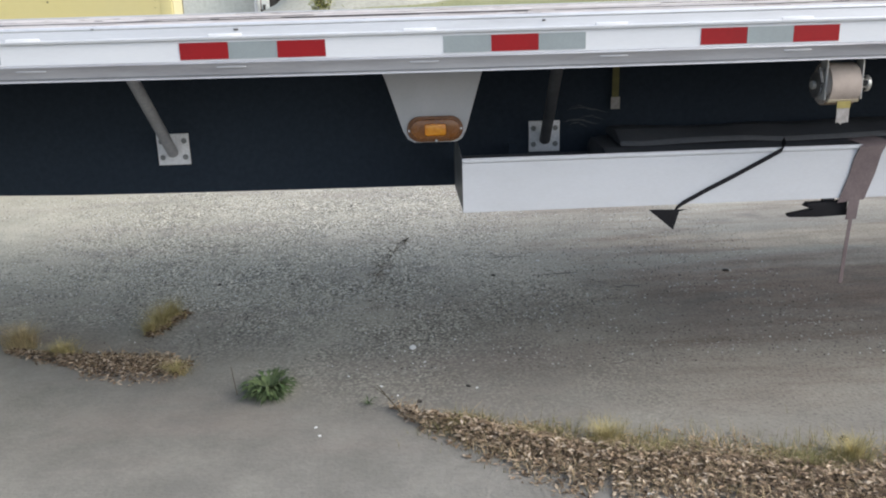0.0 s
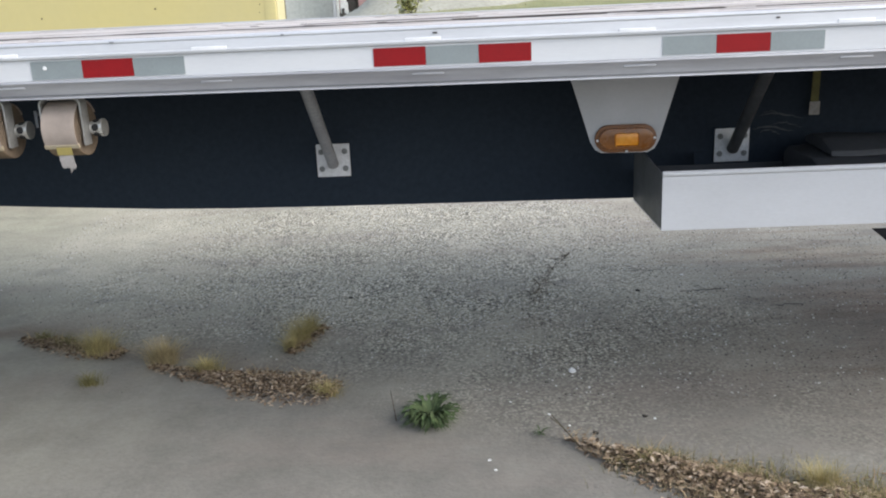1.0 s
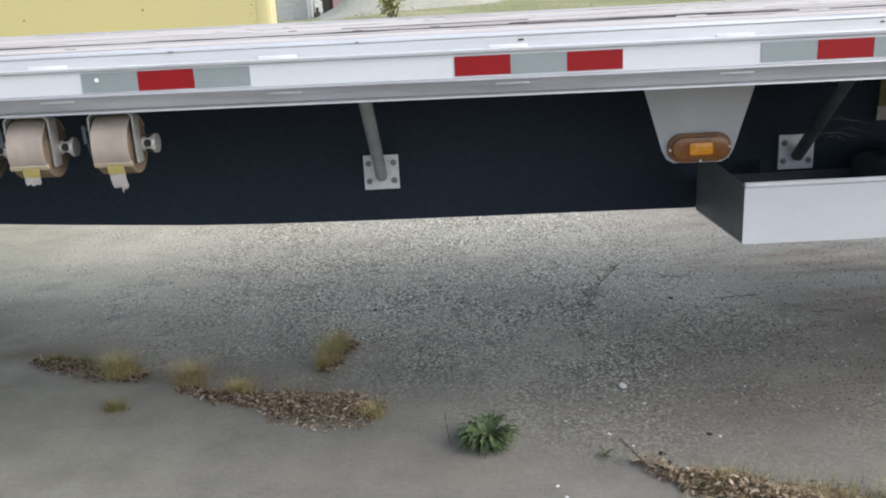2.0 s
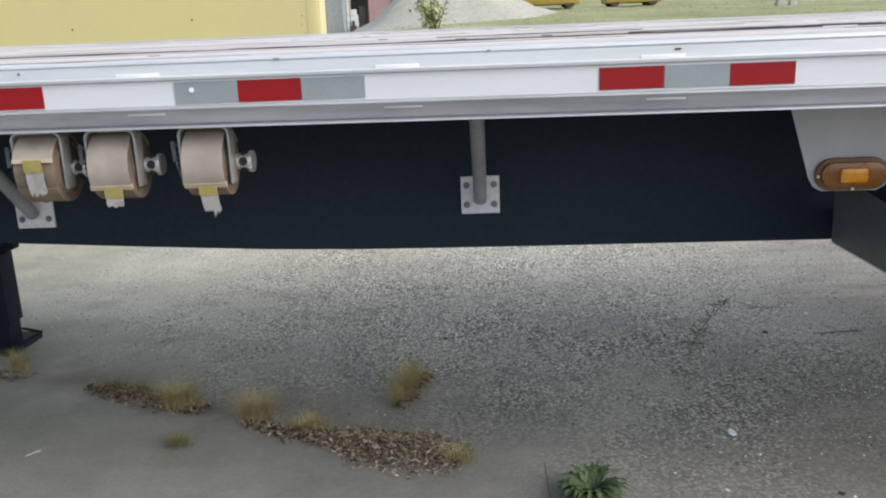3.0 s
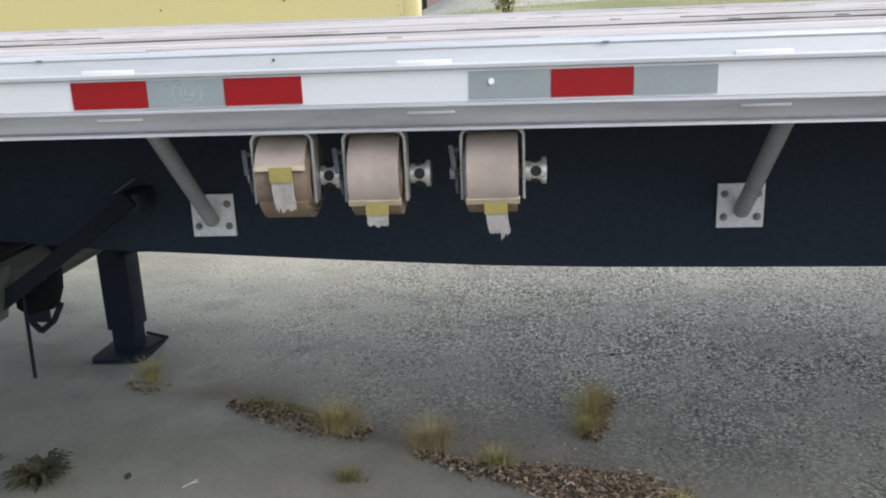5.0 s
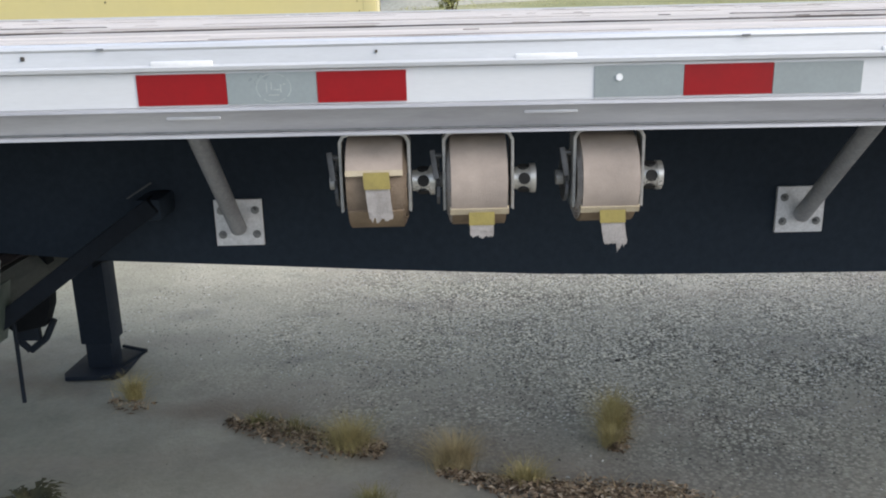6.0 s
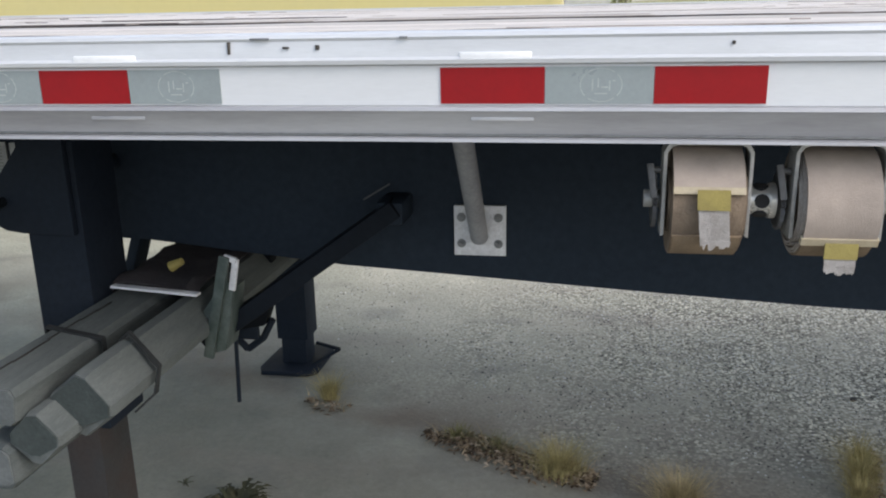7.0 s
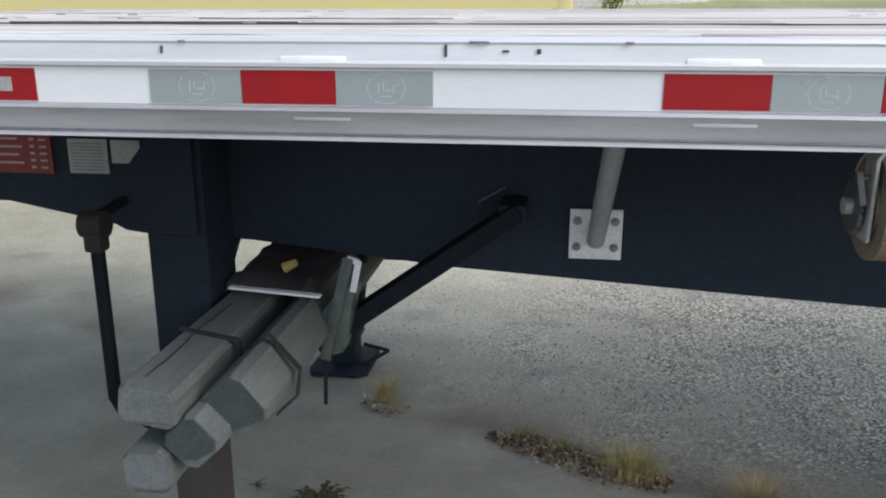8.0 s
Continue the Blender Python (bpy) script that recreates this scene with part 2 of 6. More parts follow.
def ground_material():
    """Worn asphalt with loose pale aggregate beyond a slanting seam, smoother slab in front of it, verge grass past the yard."""
    m, nt, bs = blank("worn_yard_surface")
    geo = nt.nodes.new("ShaderNodeNewGeometry")
    p = geo.outputs["Position"]
    sep = nt.nodes.new("ShaderNodeSeparateXYZ")
    link(nt, p, sep.inputs[0])
    warp = noise_tex(nt, p, 1.1, 5)
    across = math_node(nt, 'ADD', sep.outputs[1], math_node(nt, 'MULTIPLY', sep.outputs[0], 0.42))
    across = math_node(nt, 'ADD', across, math_node(nt, 'MULTIPLY', warp, 0.9))
    far = ramp(nt, math_node(nt, 'DIVIDE', across, 10.0), [(0.362, (0, 0, 0)), (0.485, (1, 1, 1))])
    large = noise_tex(nt, p, 0.55, 6, 0.6)
    mid = noise_tex(nt, p, 3.0, 7, 0.65)
    fine = noise_tex(nt, p, 38.0, 5, 0.7)
    grit = noise_tex(nt, p, 150.0, 3, 0.75)
    vor = nt.nodes.new("ShaderNodeTexVoronoi")
    vor.inputs["Scale"].default_value = 74.0
    link(nt, p, vor.inputs["Vector"])
    slab = ramp(nt, mid, [(0.3, (0.232, 0.228, 0.212)), (0.5, (0.277, 0.269, 0.253)), (0.7, (0.322, 0.316, 0.292))])
    # slab brightness set by x in the colour: palest left of centre
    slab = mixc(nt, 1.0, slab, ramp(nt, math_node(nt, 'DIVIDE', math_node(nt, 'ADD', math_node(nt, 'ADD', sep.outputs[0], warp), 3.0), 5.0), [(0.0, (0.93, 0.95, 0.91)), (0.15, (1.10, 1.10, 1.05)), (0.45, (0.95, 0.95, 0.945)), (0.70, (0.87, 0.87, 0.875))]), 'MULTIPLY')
    slab = mixc(nt, 1.0, slab, ramp(nt, fine, [(0.3, (0.88, 0.88, 0.88)), (0.72, (1.08, 1.08, 1.08))]), 'MULTIPLY')
    stone = ramp(nt, vor.outputs["Color"], [(0.10, (0.09, 0.088, 0.082)), (0.36, (0.42, 0.412, 0.385)), (0.66, (0.68, 0.67, 0.63)), (0.90, (0.95, 0.94, 0.88))])
    stone = mixc(nt, ramp(nt, vor.outputs["Distance"], [(0.45, (0, 0, 0)), (0.75, (1, 1, 1))]), stone, (0.15, 0.146, 0.134))
    binder = ramp(nt, mid, [(0.3, (0.39, 0.384, 0.36)), (0.7, (0.51, 0.502, 0.472))])
    along = math_node(nt, 'ADD', sep.outputs[0], math_node(nt, 'MULTIPLY', noise_tex(nt, p, 0.8, 5, 0.65), 2.2))
    band = ramp(nt, math_node(nt, 'DIVIDE', math_node(nt, 'ADD', along, 6.0), 12.0), [(0.33, (0.12, 0.12, 0.12)), (0.44, (1, 1, 1)), (0.60, (1, 1, 1)), (0.70, (0.16, 0.16, 0.16))])
    loose = ramp(nt, noise_tex(nt, p, 1.9, 6, 0.7), [(0.34, (0.12, 0.12, 0.12)), (0.60, (1, 1, 1))])
    loose = math_node(nt, 'MULTIPLY', loose, band)
    rough_top = mixc(nt, loose, binder, stone)
    pits = noise_tex(nt, p, 62.0, 4, 0.7)
    rough_top = mixc(nt, 1.0, rough_top, ramp(nt, pits, [(0.34, (0.48, 0.48, 0.48)), (0.46, (1, 1, 1)), (0.64, (1.05, 1.05, 1.05)), (0.74, (1.4, 1.4, 1.38))]), 'MULTIPLY')
    rough_top = mixc(nt, 1.0, rough_top, ramp(nt, math_node(nt, 'DIVIDE', math_node(nt, 'ADD', along, 6.0), 12.0), [(0.32, (0.93, 0.905, 0.84)), (0.42, (1.02, 0.99, 0.90)), (0.52, (1.03, 1.0, 0.92)), (0.60, (1.035, 1.0, 0.925))]), 'MULTIPLY')
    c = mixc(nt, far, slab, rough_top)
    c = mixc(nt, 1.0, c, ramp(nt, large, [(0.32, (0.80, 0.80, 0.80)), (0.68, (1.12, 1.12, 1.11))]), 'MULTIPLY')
    # reddish-brown stains and oil marks
    st = noise_tex(nt, stretched(nt, (0.5, 1.6, 1)), 1.3, 6, 0.6)
    c = mixc(nt, math_node(nt, 'MULTIPLY', ramp(nt, st, [(0.50, (0, 0, 0)), (0.70, (1, 1, 1))]), 0.34), c, (0.30, 0.255, 0.235))
    oil = noise_tex(nt, stretched(nt, (0.9, 1.3, 1)), 2.3, 6, 0.55)
    c = mixc(nt, math_node(nt, 'MULTIPLY', ramp(nt, oil, [(0.58, (0, 0, 0)), (0.75, (1, 1, 1))]), 0.5), c, (0.16, 0.158, 0.155))
    # long pale and brown drag streaks on the worn end of the yard
    drag = noise_tex(nt, stretched(nt, (0.45, 3.2, 1)), 2.0, 6, 0.6)
    side = ramp(nt, math_node(nt, 'DIVIDE', math_node(nt, 'ADD', along, 6.0), 12.0), [(0.62, (0, 0, 0)), (0.72, (1, 1, 1))])
    side = math_node(nt, 'MULTIPLY', side, far)
    c = mixc(nt, side, c, mixc(nt, 1.0, c, ramp(nt, drag, [(0.32, (0.74, 0.66, 0.63)), (0.50, (0.97, 0.94, 0.92)), (0.60, (1.0, 0.98, 0.96)), (0.72, (1.18, 1.16, 1.12))]), 'MULTIPLY'))
    # patch beside the leaf heap, its brightness lowered in the colour
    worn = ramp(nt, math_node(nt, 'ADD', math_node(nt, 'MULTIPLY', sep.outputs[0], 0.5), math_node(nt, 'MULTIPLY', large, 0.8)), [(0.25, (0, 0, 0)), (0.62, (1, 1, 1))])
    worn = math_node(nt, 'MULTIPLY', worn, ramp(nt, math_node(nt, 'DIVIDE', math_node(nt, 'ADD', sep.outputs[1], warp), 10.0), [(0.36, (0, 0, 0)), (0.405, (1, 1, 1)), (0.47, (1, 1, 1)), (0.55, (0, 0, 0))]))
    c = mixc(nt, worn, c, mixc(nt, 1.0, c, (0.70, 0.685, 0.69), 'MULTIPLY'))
    # rust-brown spill spread over the worn end
    spx = math_node(nt, 'ADD', sep.outputs[0], math_node(nt, 'MULTIPLY', noise_tex(nt, p, 1.2, 5, 0.6), 1.6))
    spy = math_node(nt, 'ADD', sep.outputs[1], math_node(nt, 'MULTIPLY', noise_tex(nt, stretched(nt, (0.5, 1.5, 1)), 1.5, 5, 0.6), 1.2))
    spill = math_node(nt, 'MULTIPLY', ramp(nt, math_node(nt, 'DIVIDE', spx, 10.0), [(0.17, (0, 0, 0)), (0.30, (1, 1, 1))]),
                      ramp(nt, math_node(nt, 'DIVIDE', spy, 10.0), [(0.44, (0, 0, 0)), (0.49, (1, 1, 1)), (0.55, (1, 1, 1)), (0.59, (0, 0, 0))]))
    rusty = ramp(nt, noise_tex(nt, stretched(nt, (0.6, 2.0, 1)), 2.4, 6, 0.65), [(0.36, (0.66, 0.62, 0.62)), (0.52, (0.80, 0.69, 0.655)), (0.66, (0.74, 0.71, 0.70))])
    c = mixc(nt, spill, c, mixc(nt, 1.0, c, rusty, 'MULTIPLY'))
    # pale dry silt streak beyond the spill
    silt = math_node(nt, 'MULTIPLY', ramp(nt, math_node(nt, 'DIVIDE', spx, 10.0), [(0.14, (0, 0, 0)), (0.25, (1, 1, 1))]),
                     ramp(nt, math_node(nt, 'DIVIDE', spy, 10.0), [(0.592, (0, 0, 0)), (0.606, (1, 1, 1)), (0.622, (1, 1, 1)), (0.655, (0, 0, 0))]))
    c = mixc(nt, silt, c, mixc(nt, 1.0, c, (1.24, 1.17, 1.09), 'MULTIPLY'))
    # brown soil washed along the leaf seam
    seam = math_node(nt, 'ADD', sep.outputs[1], math_node(nt, 'MULTIPLY', sep.outputs[0], 0.42))
    seam = math_node(nt, 'ADD', seam, math_node(nt, 'MULTIPLY', noise_tex(nt, p, 2.6, 6, 0.65), 0.5))
    soil = ramp(nt, math_node(nt, 'DIVIDE', seam, 10.0), [(0.348, (0, 0, 0)), (0.362, (1, 1, 1)), (0.384, (0.6, 0.6, 0.6)), (0.415, (0, 0, 0))])
    soil = math_node(nt, 'MULTIPLY', soil, ramp(nt, noise_tex(nt, p, 1.7, 5, 0.6), [(0.38, (0, 0, 0)), (0.62, (1, 1, 1))]))
    soil = math_node(nt, 'MULTIPLY', soil, ramp(nt, math_node(nt, 'DIVIDE', math_node(nt, 'ADD', along, 6.0), 12.0), [(0.46, (1, 1, 1)), (0.53, (0, 0, 0))]))
    c = mixc(nt, math_node(nt, 'MULTIPLY', soil, 0.7), c, (0.165, 0.125, 0.102))
    # grass past the yard
    g1 = noise_tex(nt, p, 0.5, 6, 0.6)
    gr = ramp(nt, g1, [(0.3, (0.21, 0.225, 0.10)), (0.55, (0.30, 0.30, 0.15)), (0.75, (0.40, 0.38, 0.24))])
    gr = mixc(nt, 1.0, gr, ramp(nt, noise_tex(nt, p, 9, 5, 0.7), [(0.3, (0.7, 0.7, 0.7)), (0.7, (1.2, 1.2, 1.2))]), 'MULTIPLY')
    edge = math_node(nt, 'ADD', sep.outputs[1], math_node(nt, 'MULTIPLY', warp, 1.2))
    isgrass = ramp(nt, math_node(nt, 'DIVIDE', edge, 20.0), [(0.55, (0, 0, 0)), (0.58, (1, 1, 1))])
    # ground toned down in the colour at its left and right ends
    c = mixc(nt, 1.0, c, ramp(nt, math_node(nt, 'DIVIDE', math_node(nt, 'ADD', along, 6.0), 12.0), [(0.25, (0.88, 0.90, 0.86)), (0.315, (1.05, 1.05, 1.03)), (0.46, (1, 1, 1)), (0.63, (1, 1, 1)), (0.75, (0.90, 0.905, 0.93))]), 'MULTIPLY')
    c = mixc(nt, 1.0, c, (1.012, 1.0, 0.945), 'MULTIPLY')
    c = mixc(nt, isgrass, c, gr)
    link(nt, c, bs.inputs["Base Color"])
    bs.inputs["Roughness"].default_value = 0.92
    bs.inputs["Specular IOR Level"].default_value = 0.25
    h = math_node(nt, 'ADD', math_node(nt, 'MULTIPLY', grit, 0.5), math_node(nt, 'MULTIPLY', vor.outputs["Distance"], -0.8))
    b = nt.nodes.new("ShaderNodeBump")
    b.inputs["Strength"].default_value = 0.45
    b.inputs["Distance"].default_value = 0.006
    link(nt, h, b.inputs["Height"])
    link(nt, b.outputs[0], bs.inputs["Normal"])
    return m


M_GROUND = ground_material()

# ---------------- mesh helpers ----------------


def box(bm, x0, x1, y0, y1, z0, z1, bevel=0.0):
    made = bmesh.ops.create_cube(bm, size=1.0, matrix=Matrix.Translation(((x0 + x1) / 2, (y0 + y1) / 2, (z0 + z1) / 2)) @ Matrix.Diagonal((x1 - x0, y1 - y0, z1 - z0, 1)))
    if bevel:
        edges = {e for v in made["verts"] for e in v.link_edges}
        bmesh.ops.bevel(bm, geom=list(edges), offset=bevel, segments=2, affect='EDGES', profile=0.6)


def prism(bm, pts, axis, a, b, bevel=0.0):
    """A polygon drawn across the axis and drawn out from a to b. axis x: pts are (y, z); axis y: pts are (x, z); axis z: (x, y)."""
    def at(p, k):
        return {"x": (k, p[0], p[1]), "y": (p[0], k, p[1]), "z": (p[0], p[1], k)}[axis]
    va = [bm.verts.new(at(p, a)) for p in pts]
    vb = [bm.verts.new(at(p, b)) for p in pts]
    n = len(pts)
    faces = [bm.faces.new(va), bm.faces.new(vb[::-1])]
    for i in range(n):
        faces.append(bm.faces.new((va[i], vb[i], vb[(i + 1) % n], va[(i + 1) % n])))
    bmesh.ops.recalc_face_normals(bm, faces=faces)
    if bevel:
        edges = {e for f in faces for e in f.edges}
        bmesh.ops.bevel(bm, geom=list(edges), offset=bevel, segments=2, affect='EDGES', profile=0.6)


def rod(bm, p, q, r, sides=14, r2=None):
    p, q = Vector(p), Vector(q)
    d = q - p
    m = Matrix.Translation((p + q) / 2) @ d.to_track_quat("Z", "Y").to_matrix().to_4x4()
    bmesh.ops.create_cone(bm, cap_ends=True, segments=sides, radius1=r, radius2=r if r2 is None else r2, depth=d.length, matrix=m)


def bar(bm, p, q, w, h, bevel=0.0, up=(0, 0, 1)):
    """A square bar from p to q, w wide and h deep."""
    p, q = Vector(p), Vector(q)
    d = (q - p)
    zc = d.normalized()
    xc = Vector(up).cross(zc).normalized()
    yc = zc.cross(xc)
    m = Matrix((xc, yc, zc)).transposed().to_4x4()
    made = bmesh.ops.create_cube(bm, size=1.0, matrix=Matrix.Translation((p + q) / 2) @ m @ Matrix.Diagonal((w, h, d.length, 1)))
    if bevel:
        edges = {e for v in made["verts"] for e in v.link_edges}
        bmesh.ops.bevel(bm, geom=list(edges), offset=bevel, segments=2, affect='EDGES', profile=0.6)


def ribbon(bm, path, half, thick, axis=(1, 0, 0)):
    """A strap: a strip of the given half width along axis, following path, with thickness."""
    ax = Vector(axis)
    rows = []
    for i, p in enumerate(path):
        p = Vector(p)
        a = Vector(path[max(0, i - 1)])
        b = Vector(path[min(len(path) - 1, i + 1)])
        n = (b - a).normalized().cross(ax).normalized() * (thick / 2)
        rows.append([bm.verts.new(p + s * ax * half + k * n) for s, k in ((-1, 1), (1, 1), (1, -1), (-1, -1))])
    fs = [bm.faces.new(rows[0]), bm.faces.new(rows[-1][::-1])]
    for r0, r1 in zip(rows, rows[1:]):
        for i in range(4):
            fs.append(bm.faces.new((r0[i], r1[i], r1[(i + 1) % 4], r0[(i + 1) % 4])))
    bmesh.ops.recalc_face_normals(bm, faces=fs)


def smooth_by_angle(me, degrees=35):
    for p in me.polygons:
        p.use_smooth = True
    me.set_sharp_from_angle(angle=radians(degrees))


ORIGIN = {}


def thing(name, at, label, category, group="", kind=""):
    ob = new(name)
    ob.empty_display_size = 0.1
    ob.location = at
    ORIGIN[ob.name] = Vector(at)
    return tagged(ob, label, category, group, kind)


def part(name, bm, material, parent, label="", smooth=True):
    o = ORIGIN[parent.name]
    bm.transform(Matrix.Translation(-o))
    me = bpy.data.meshes.new(name)
    bm.to_mesh(me)
    bm.free()
    me.materials.append(material)
    if smooth:
        smooth_by_angle(me)
    ob = new(name, me)
    ob.parent = parent
    ORIGIN[ob.name] = o
    return tagged(ob, label)


def single(name, bm, material, at, label, category, group="", kind="", smooth=True):
    """A thing of one mesh with its origin at its base."""
    bm.transform(Matrix.Translation(-Vector(at)))
    me = bpy.data.meshes.new(name)
    bm.to_mesh(me)
    bm.free()
    me.materials.append(material)
    if smooth:
        smooth_by_angle(me)
    ob = new(name, me)
    ob.location = at
    ORIGIN[ob.name] = Vector(at)
    return tagged(ob, label, category, group, kind)


def shared(name, me, parent, at, label=""):
    """One more piece on a mesh that others use too; at is in the world."""
    ob = new(name, me)
    ob.parent = parent
    ob.location = Vector(at) - ORIGIN[parent.name]
    return tagged(ob, label)


def mesh_of(name, bm, material, smooth=True):
    me = bpy.data.meshes.new(name)
    bm.to_mesh(me)
    bm.free()
    me.materials.append(material)
    if smooth:
        smooth_by_angle(me)
    return me


# ---------------- ground ----------------


def height(x, y):
    steps = ((-400, 0.0), (10.5, 0.0), (12.5, 0.35), (15.5, 1.2), (18.8, 1.6), (30, 2.1), (60, 3.6), (400, 9.0), (3000, 9.0))
    h = 0.0
    for (a, ha), (b, hb) in zip(steps, steps[1:]):
        if a <= y <= b:
            k = (y - a) / (b - a)
            h = ha + (hb - ha) * k
    if y > 18.8:
        k = min(1.0, max(0.0, ((x + 0.5) / (y - 0.7) + 0.125) / 0.04))
        k = k * k * (3 - 2 * k)
        h = h * k + min(h, 1.6) * (1 - k)
    if y > 12:
        h += 0.12 * noise.noise((x * 0.25, y * 0.25, 3.1))
    return h


def build_ground():
    bm = bmesh.new()
    xs = [-3000, -600, -150, -60] + [-40 + 1.6 * i for i in range(51)] + [60, 150, 600, 3000]
    ys = [-3000, -600, -120, -30, -8] + [-4 + 1.0 * i for i in range(15)] + [10.5 + 0.8 * i for i in range(1, 40)] + [50, 60, 90, 150, 400, 1000, 3000]
    grid = [[bm.verts.new((x, y, height(x, y))) for x in xs] for y in ys]
    for r0, r1 in zip(grid, grid[1:]):
        for i in range(len(xs) - 1):
            bm.faces.new((r0[i], r0[i + 1], r1[i + 1], r1[i]))
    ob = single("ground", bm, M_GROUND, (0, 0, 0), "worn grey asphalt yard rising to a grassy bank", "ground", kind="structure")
    return ob


ground = build_ground()

# ---------------- flatbed trailer ----------------
X0, X1 = -5.0, 6.0
RAIL_Y = 2.90
FAR_Y = 5.50
LEAN = 0.020  # the deck climbs a little towards its far side
trailer = thing("flatbed_trailer", (0.5, 4.2, 0.0), "flatbed semi trailer with white side rail, black chassis and bleached boards", "trailer")

PROFILE = [(2.8975, 1.3805), (2.8985, 1.3845), (2.9075, 1.388), (2.9055, 1.394), (2.8925, 1.423), (2.888, 1.4275), (2.890, 1.4325),
           (2.900, 1.4345), (2.900, 1.4925), (2.890, 1.495), (2.8885, 1.501), (2.893, 1.505), (2.8965, 1.529), (2.8935, 1.533),
           (2.8965, 1.539), (2.905, 1.541), (2.945, 1.541), (2.945, 1.41), (2.99, 1.405), (2.99, 1.3805)]


# dull aluminium, darkened further for the shade on the down-turned lip
M_RAILLOW = surface("dull_shaded_aluminium", (0.43, 0.435, 0.452), (0.25, 0.247, 0.262), 0.42, 0.2, 1.7, 50, 0.9, 0.04, (1, 6, 10), grain=0.06)


def sag(x, z):
    """The rail's lower half hangs a little lower towards the middle of the trailer, where cargo has worked it loose."""
    k = min(1.0, max(0.0, (x + 2.5) / 3.2))
    return -0.013 * k * k * (3 - 2 * k) * min(1.0, max(0.0, (1.533 - z) / 0.098))


def sagged(bm):
    for i in range(9):
        bmesh.ops.bisect_plane(bm, geom=bm.verts[:] + bm.edges[:] + bm.faces[:], plane_co=(-2.5 + 0.4 * i, 0, 0), plane_no=(1, 0, 0))
    for v in bm.verts:
        if v.co.y < 2.95:
            v.co.z += sag(v.co.x, v.co.z)
    return bm


def build_rail():
    bm = bmesh.new()
    prism(bm, [(2.9005, 1.4347)] + PROFILE[8:17] + [(2.945, 1.4347)], "x", X0, X1)
    sagged(bm)
    rail = part("side_rail", bm, M_RAIL, trailer, "white weathered aluminium side rail")
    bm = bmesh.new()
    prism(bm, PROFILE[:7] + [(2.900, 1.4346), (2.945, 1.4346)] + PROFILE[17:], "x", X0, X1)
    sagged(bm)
    part("lower_lip", bm, M_RAILLOW, rail, "dull grey aluminium lower lip, shade in its colour")
    # dark strip drawn as the shadow line in the lip's groove
    bm = bmesh.new()
    box(bm, X0, X1, 2.9035, 2.9085, 1.3888, 1.3918)
    sagged(bm)
    part("groove_shadow", bm, M_BOLT, rail, "dark strip for the shadow in the lip's groove", False)
    bm = bmesh.new()
    prism(bm, [(2 * 4.2 - y, z + LEAN * 2.6) for y, z in PROFILE], "x", X0, X1)
    part("side_rail", bm, M_RAIL, trailer, "white weathered aluminium side rail")
    bm = bmesh.new()
    box(bm, X0 + 0.01, X1 - 0.01, RAIL_Y - 0.0014, RAIL_Y + 0.002, 1.4347, 1.4922)
    sagged(bm)
    part("rail_band", bm, M_RAIL_FACE, rail, "clean white band along the rail")
    # fixing welds at each crossmember
    r = rng(4)
    bm = bmesh.new()
    box(bm, -0.052, 0.052, -0.0035, 0.003, -0.0055, 0.0055, 0.0022)
    bead_up = mesh_of("weld_bead", bm, M_WELD)
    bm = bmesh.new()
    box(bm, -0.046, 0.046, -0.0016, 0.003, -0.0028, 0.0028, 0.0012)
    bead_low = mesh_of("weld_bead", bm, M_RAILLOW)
    for k in range(-5, 11):
        x = -1.075 + 0.613 * k + r.uniform(-0.008, 0.008)
        if X0 < x < X1:
            shared("weld_bead", bead_up, rail, (x, 2.8935, 1.5055 + sag(x, 1.5055)))
            shared("weld_bead", bead_low, rail, (x + 0.01, 2.8955, 1.415 + sag(x, 1.415)))
    # small cuts and scuffs on the upper lip
    for x, w, h in ((-2.71, 0.004, 0.018), (-2.571, 0.006, 0.007), (-3.16, 0.003, 0.012), (-2.62, 0.010, 0.003),
                    (-1.98, 0.004, 0.005), (-0.42, 0.014, 0.004), (0.55, 0.01, 0.004)):
        bm = bmesh.new()
        box(bm, x - w / 2, x + w / 2, 2.8915, 2.8985, 1.520 - h / 2, 1.520 + h / 2, 0.001)
        part("scuff", bm, M_CLOD, rail)
    for x, w in ((-3.126, 0.011), (-2.66, 0.030), (-2.44, 0.012), (-1.36, 0.014), (-0.86, 0.010)):
        bm = bmesh.new()
        box(bm, x - w / 2, x + w / 2, 2.8905, 2.8985, 1.531, 1.5345, 0.001)
        part("scuff", bm, M_BOLT, rail, "dull nick on the rail's edge")
    return rail


rail = build_rail()


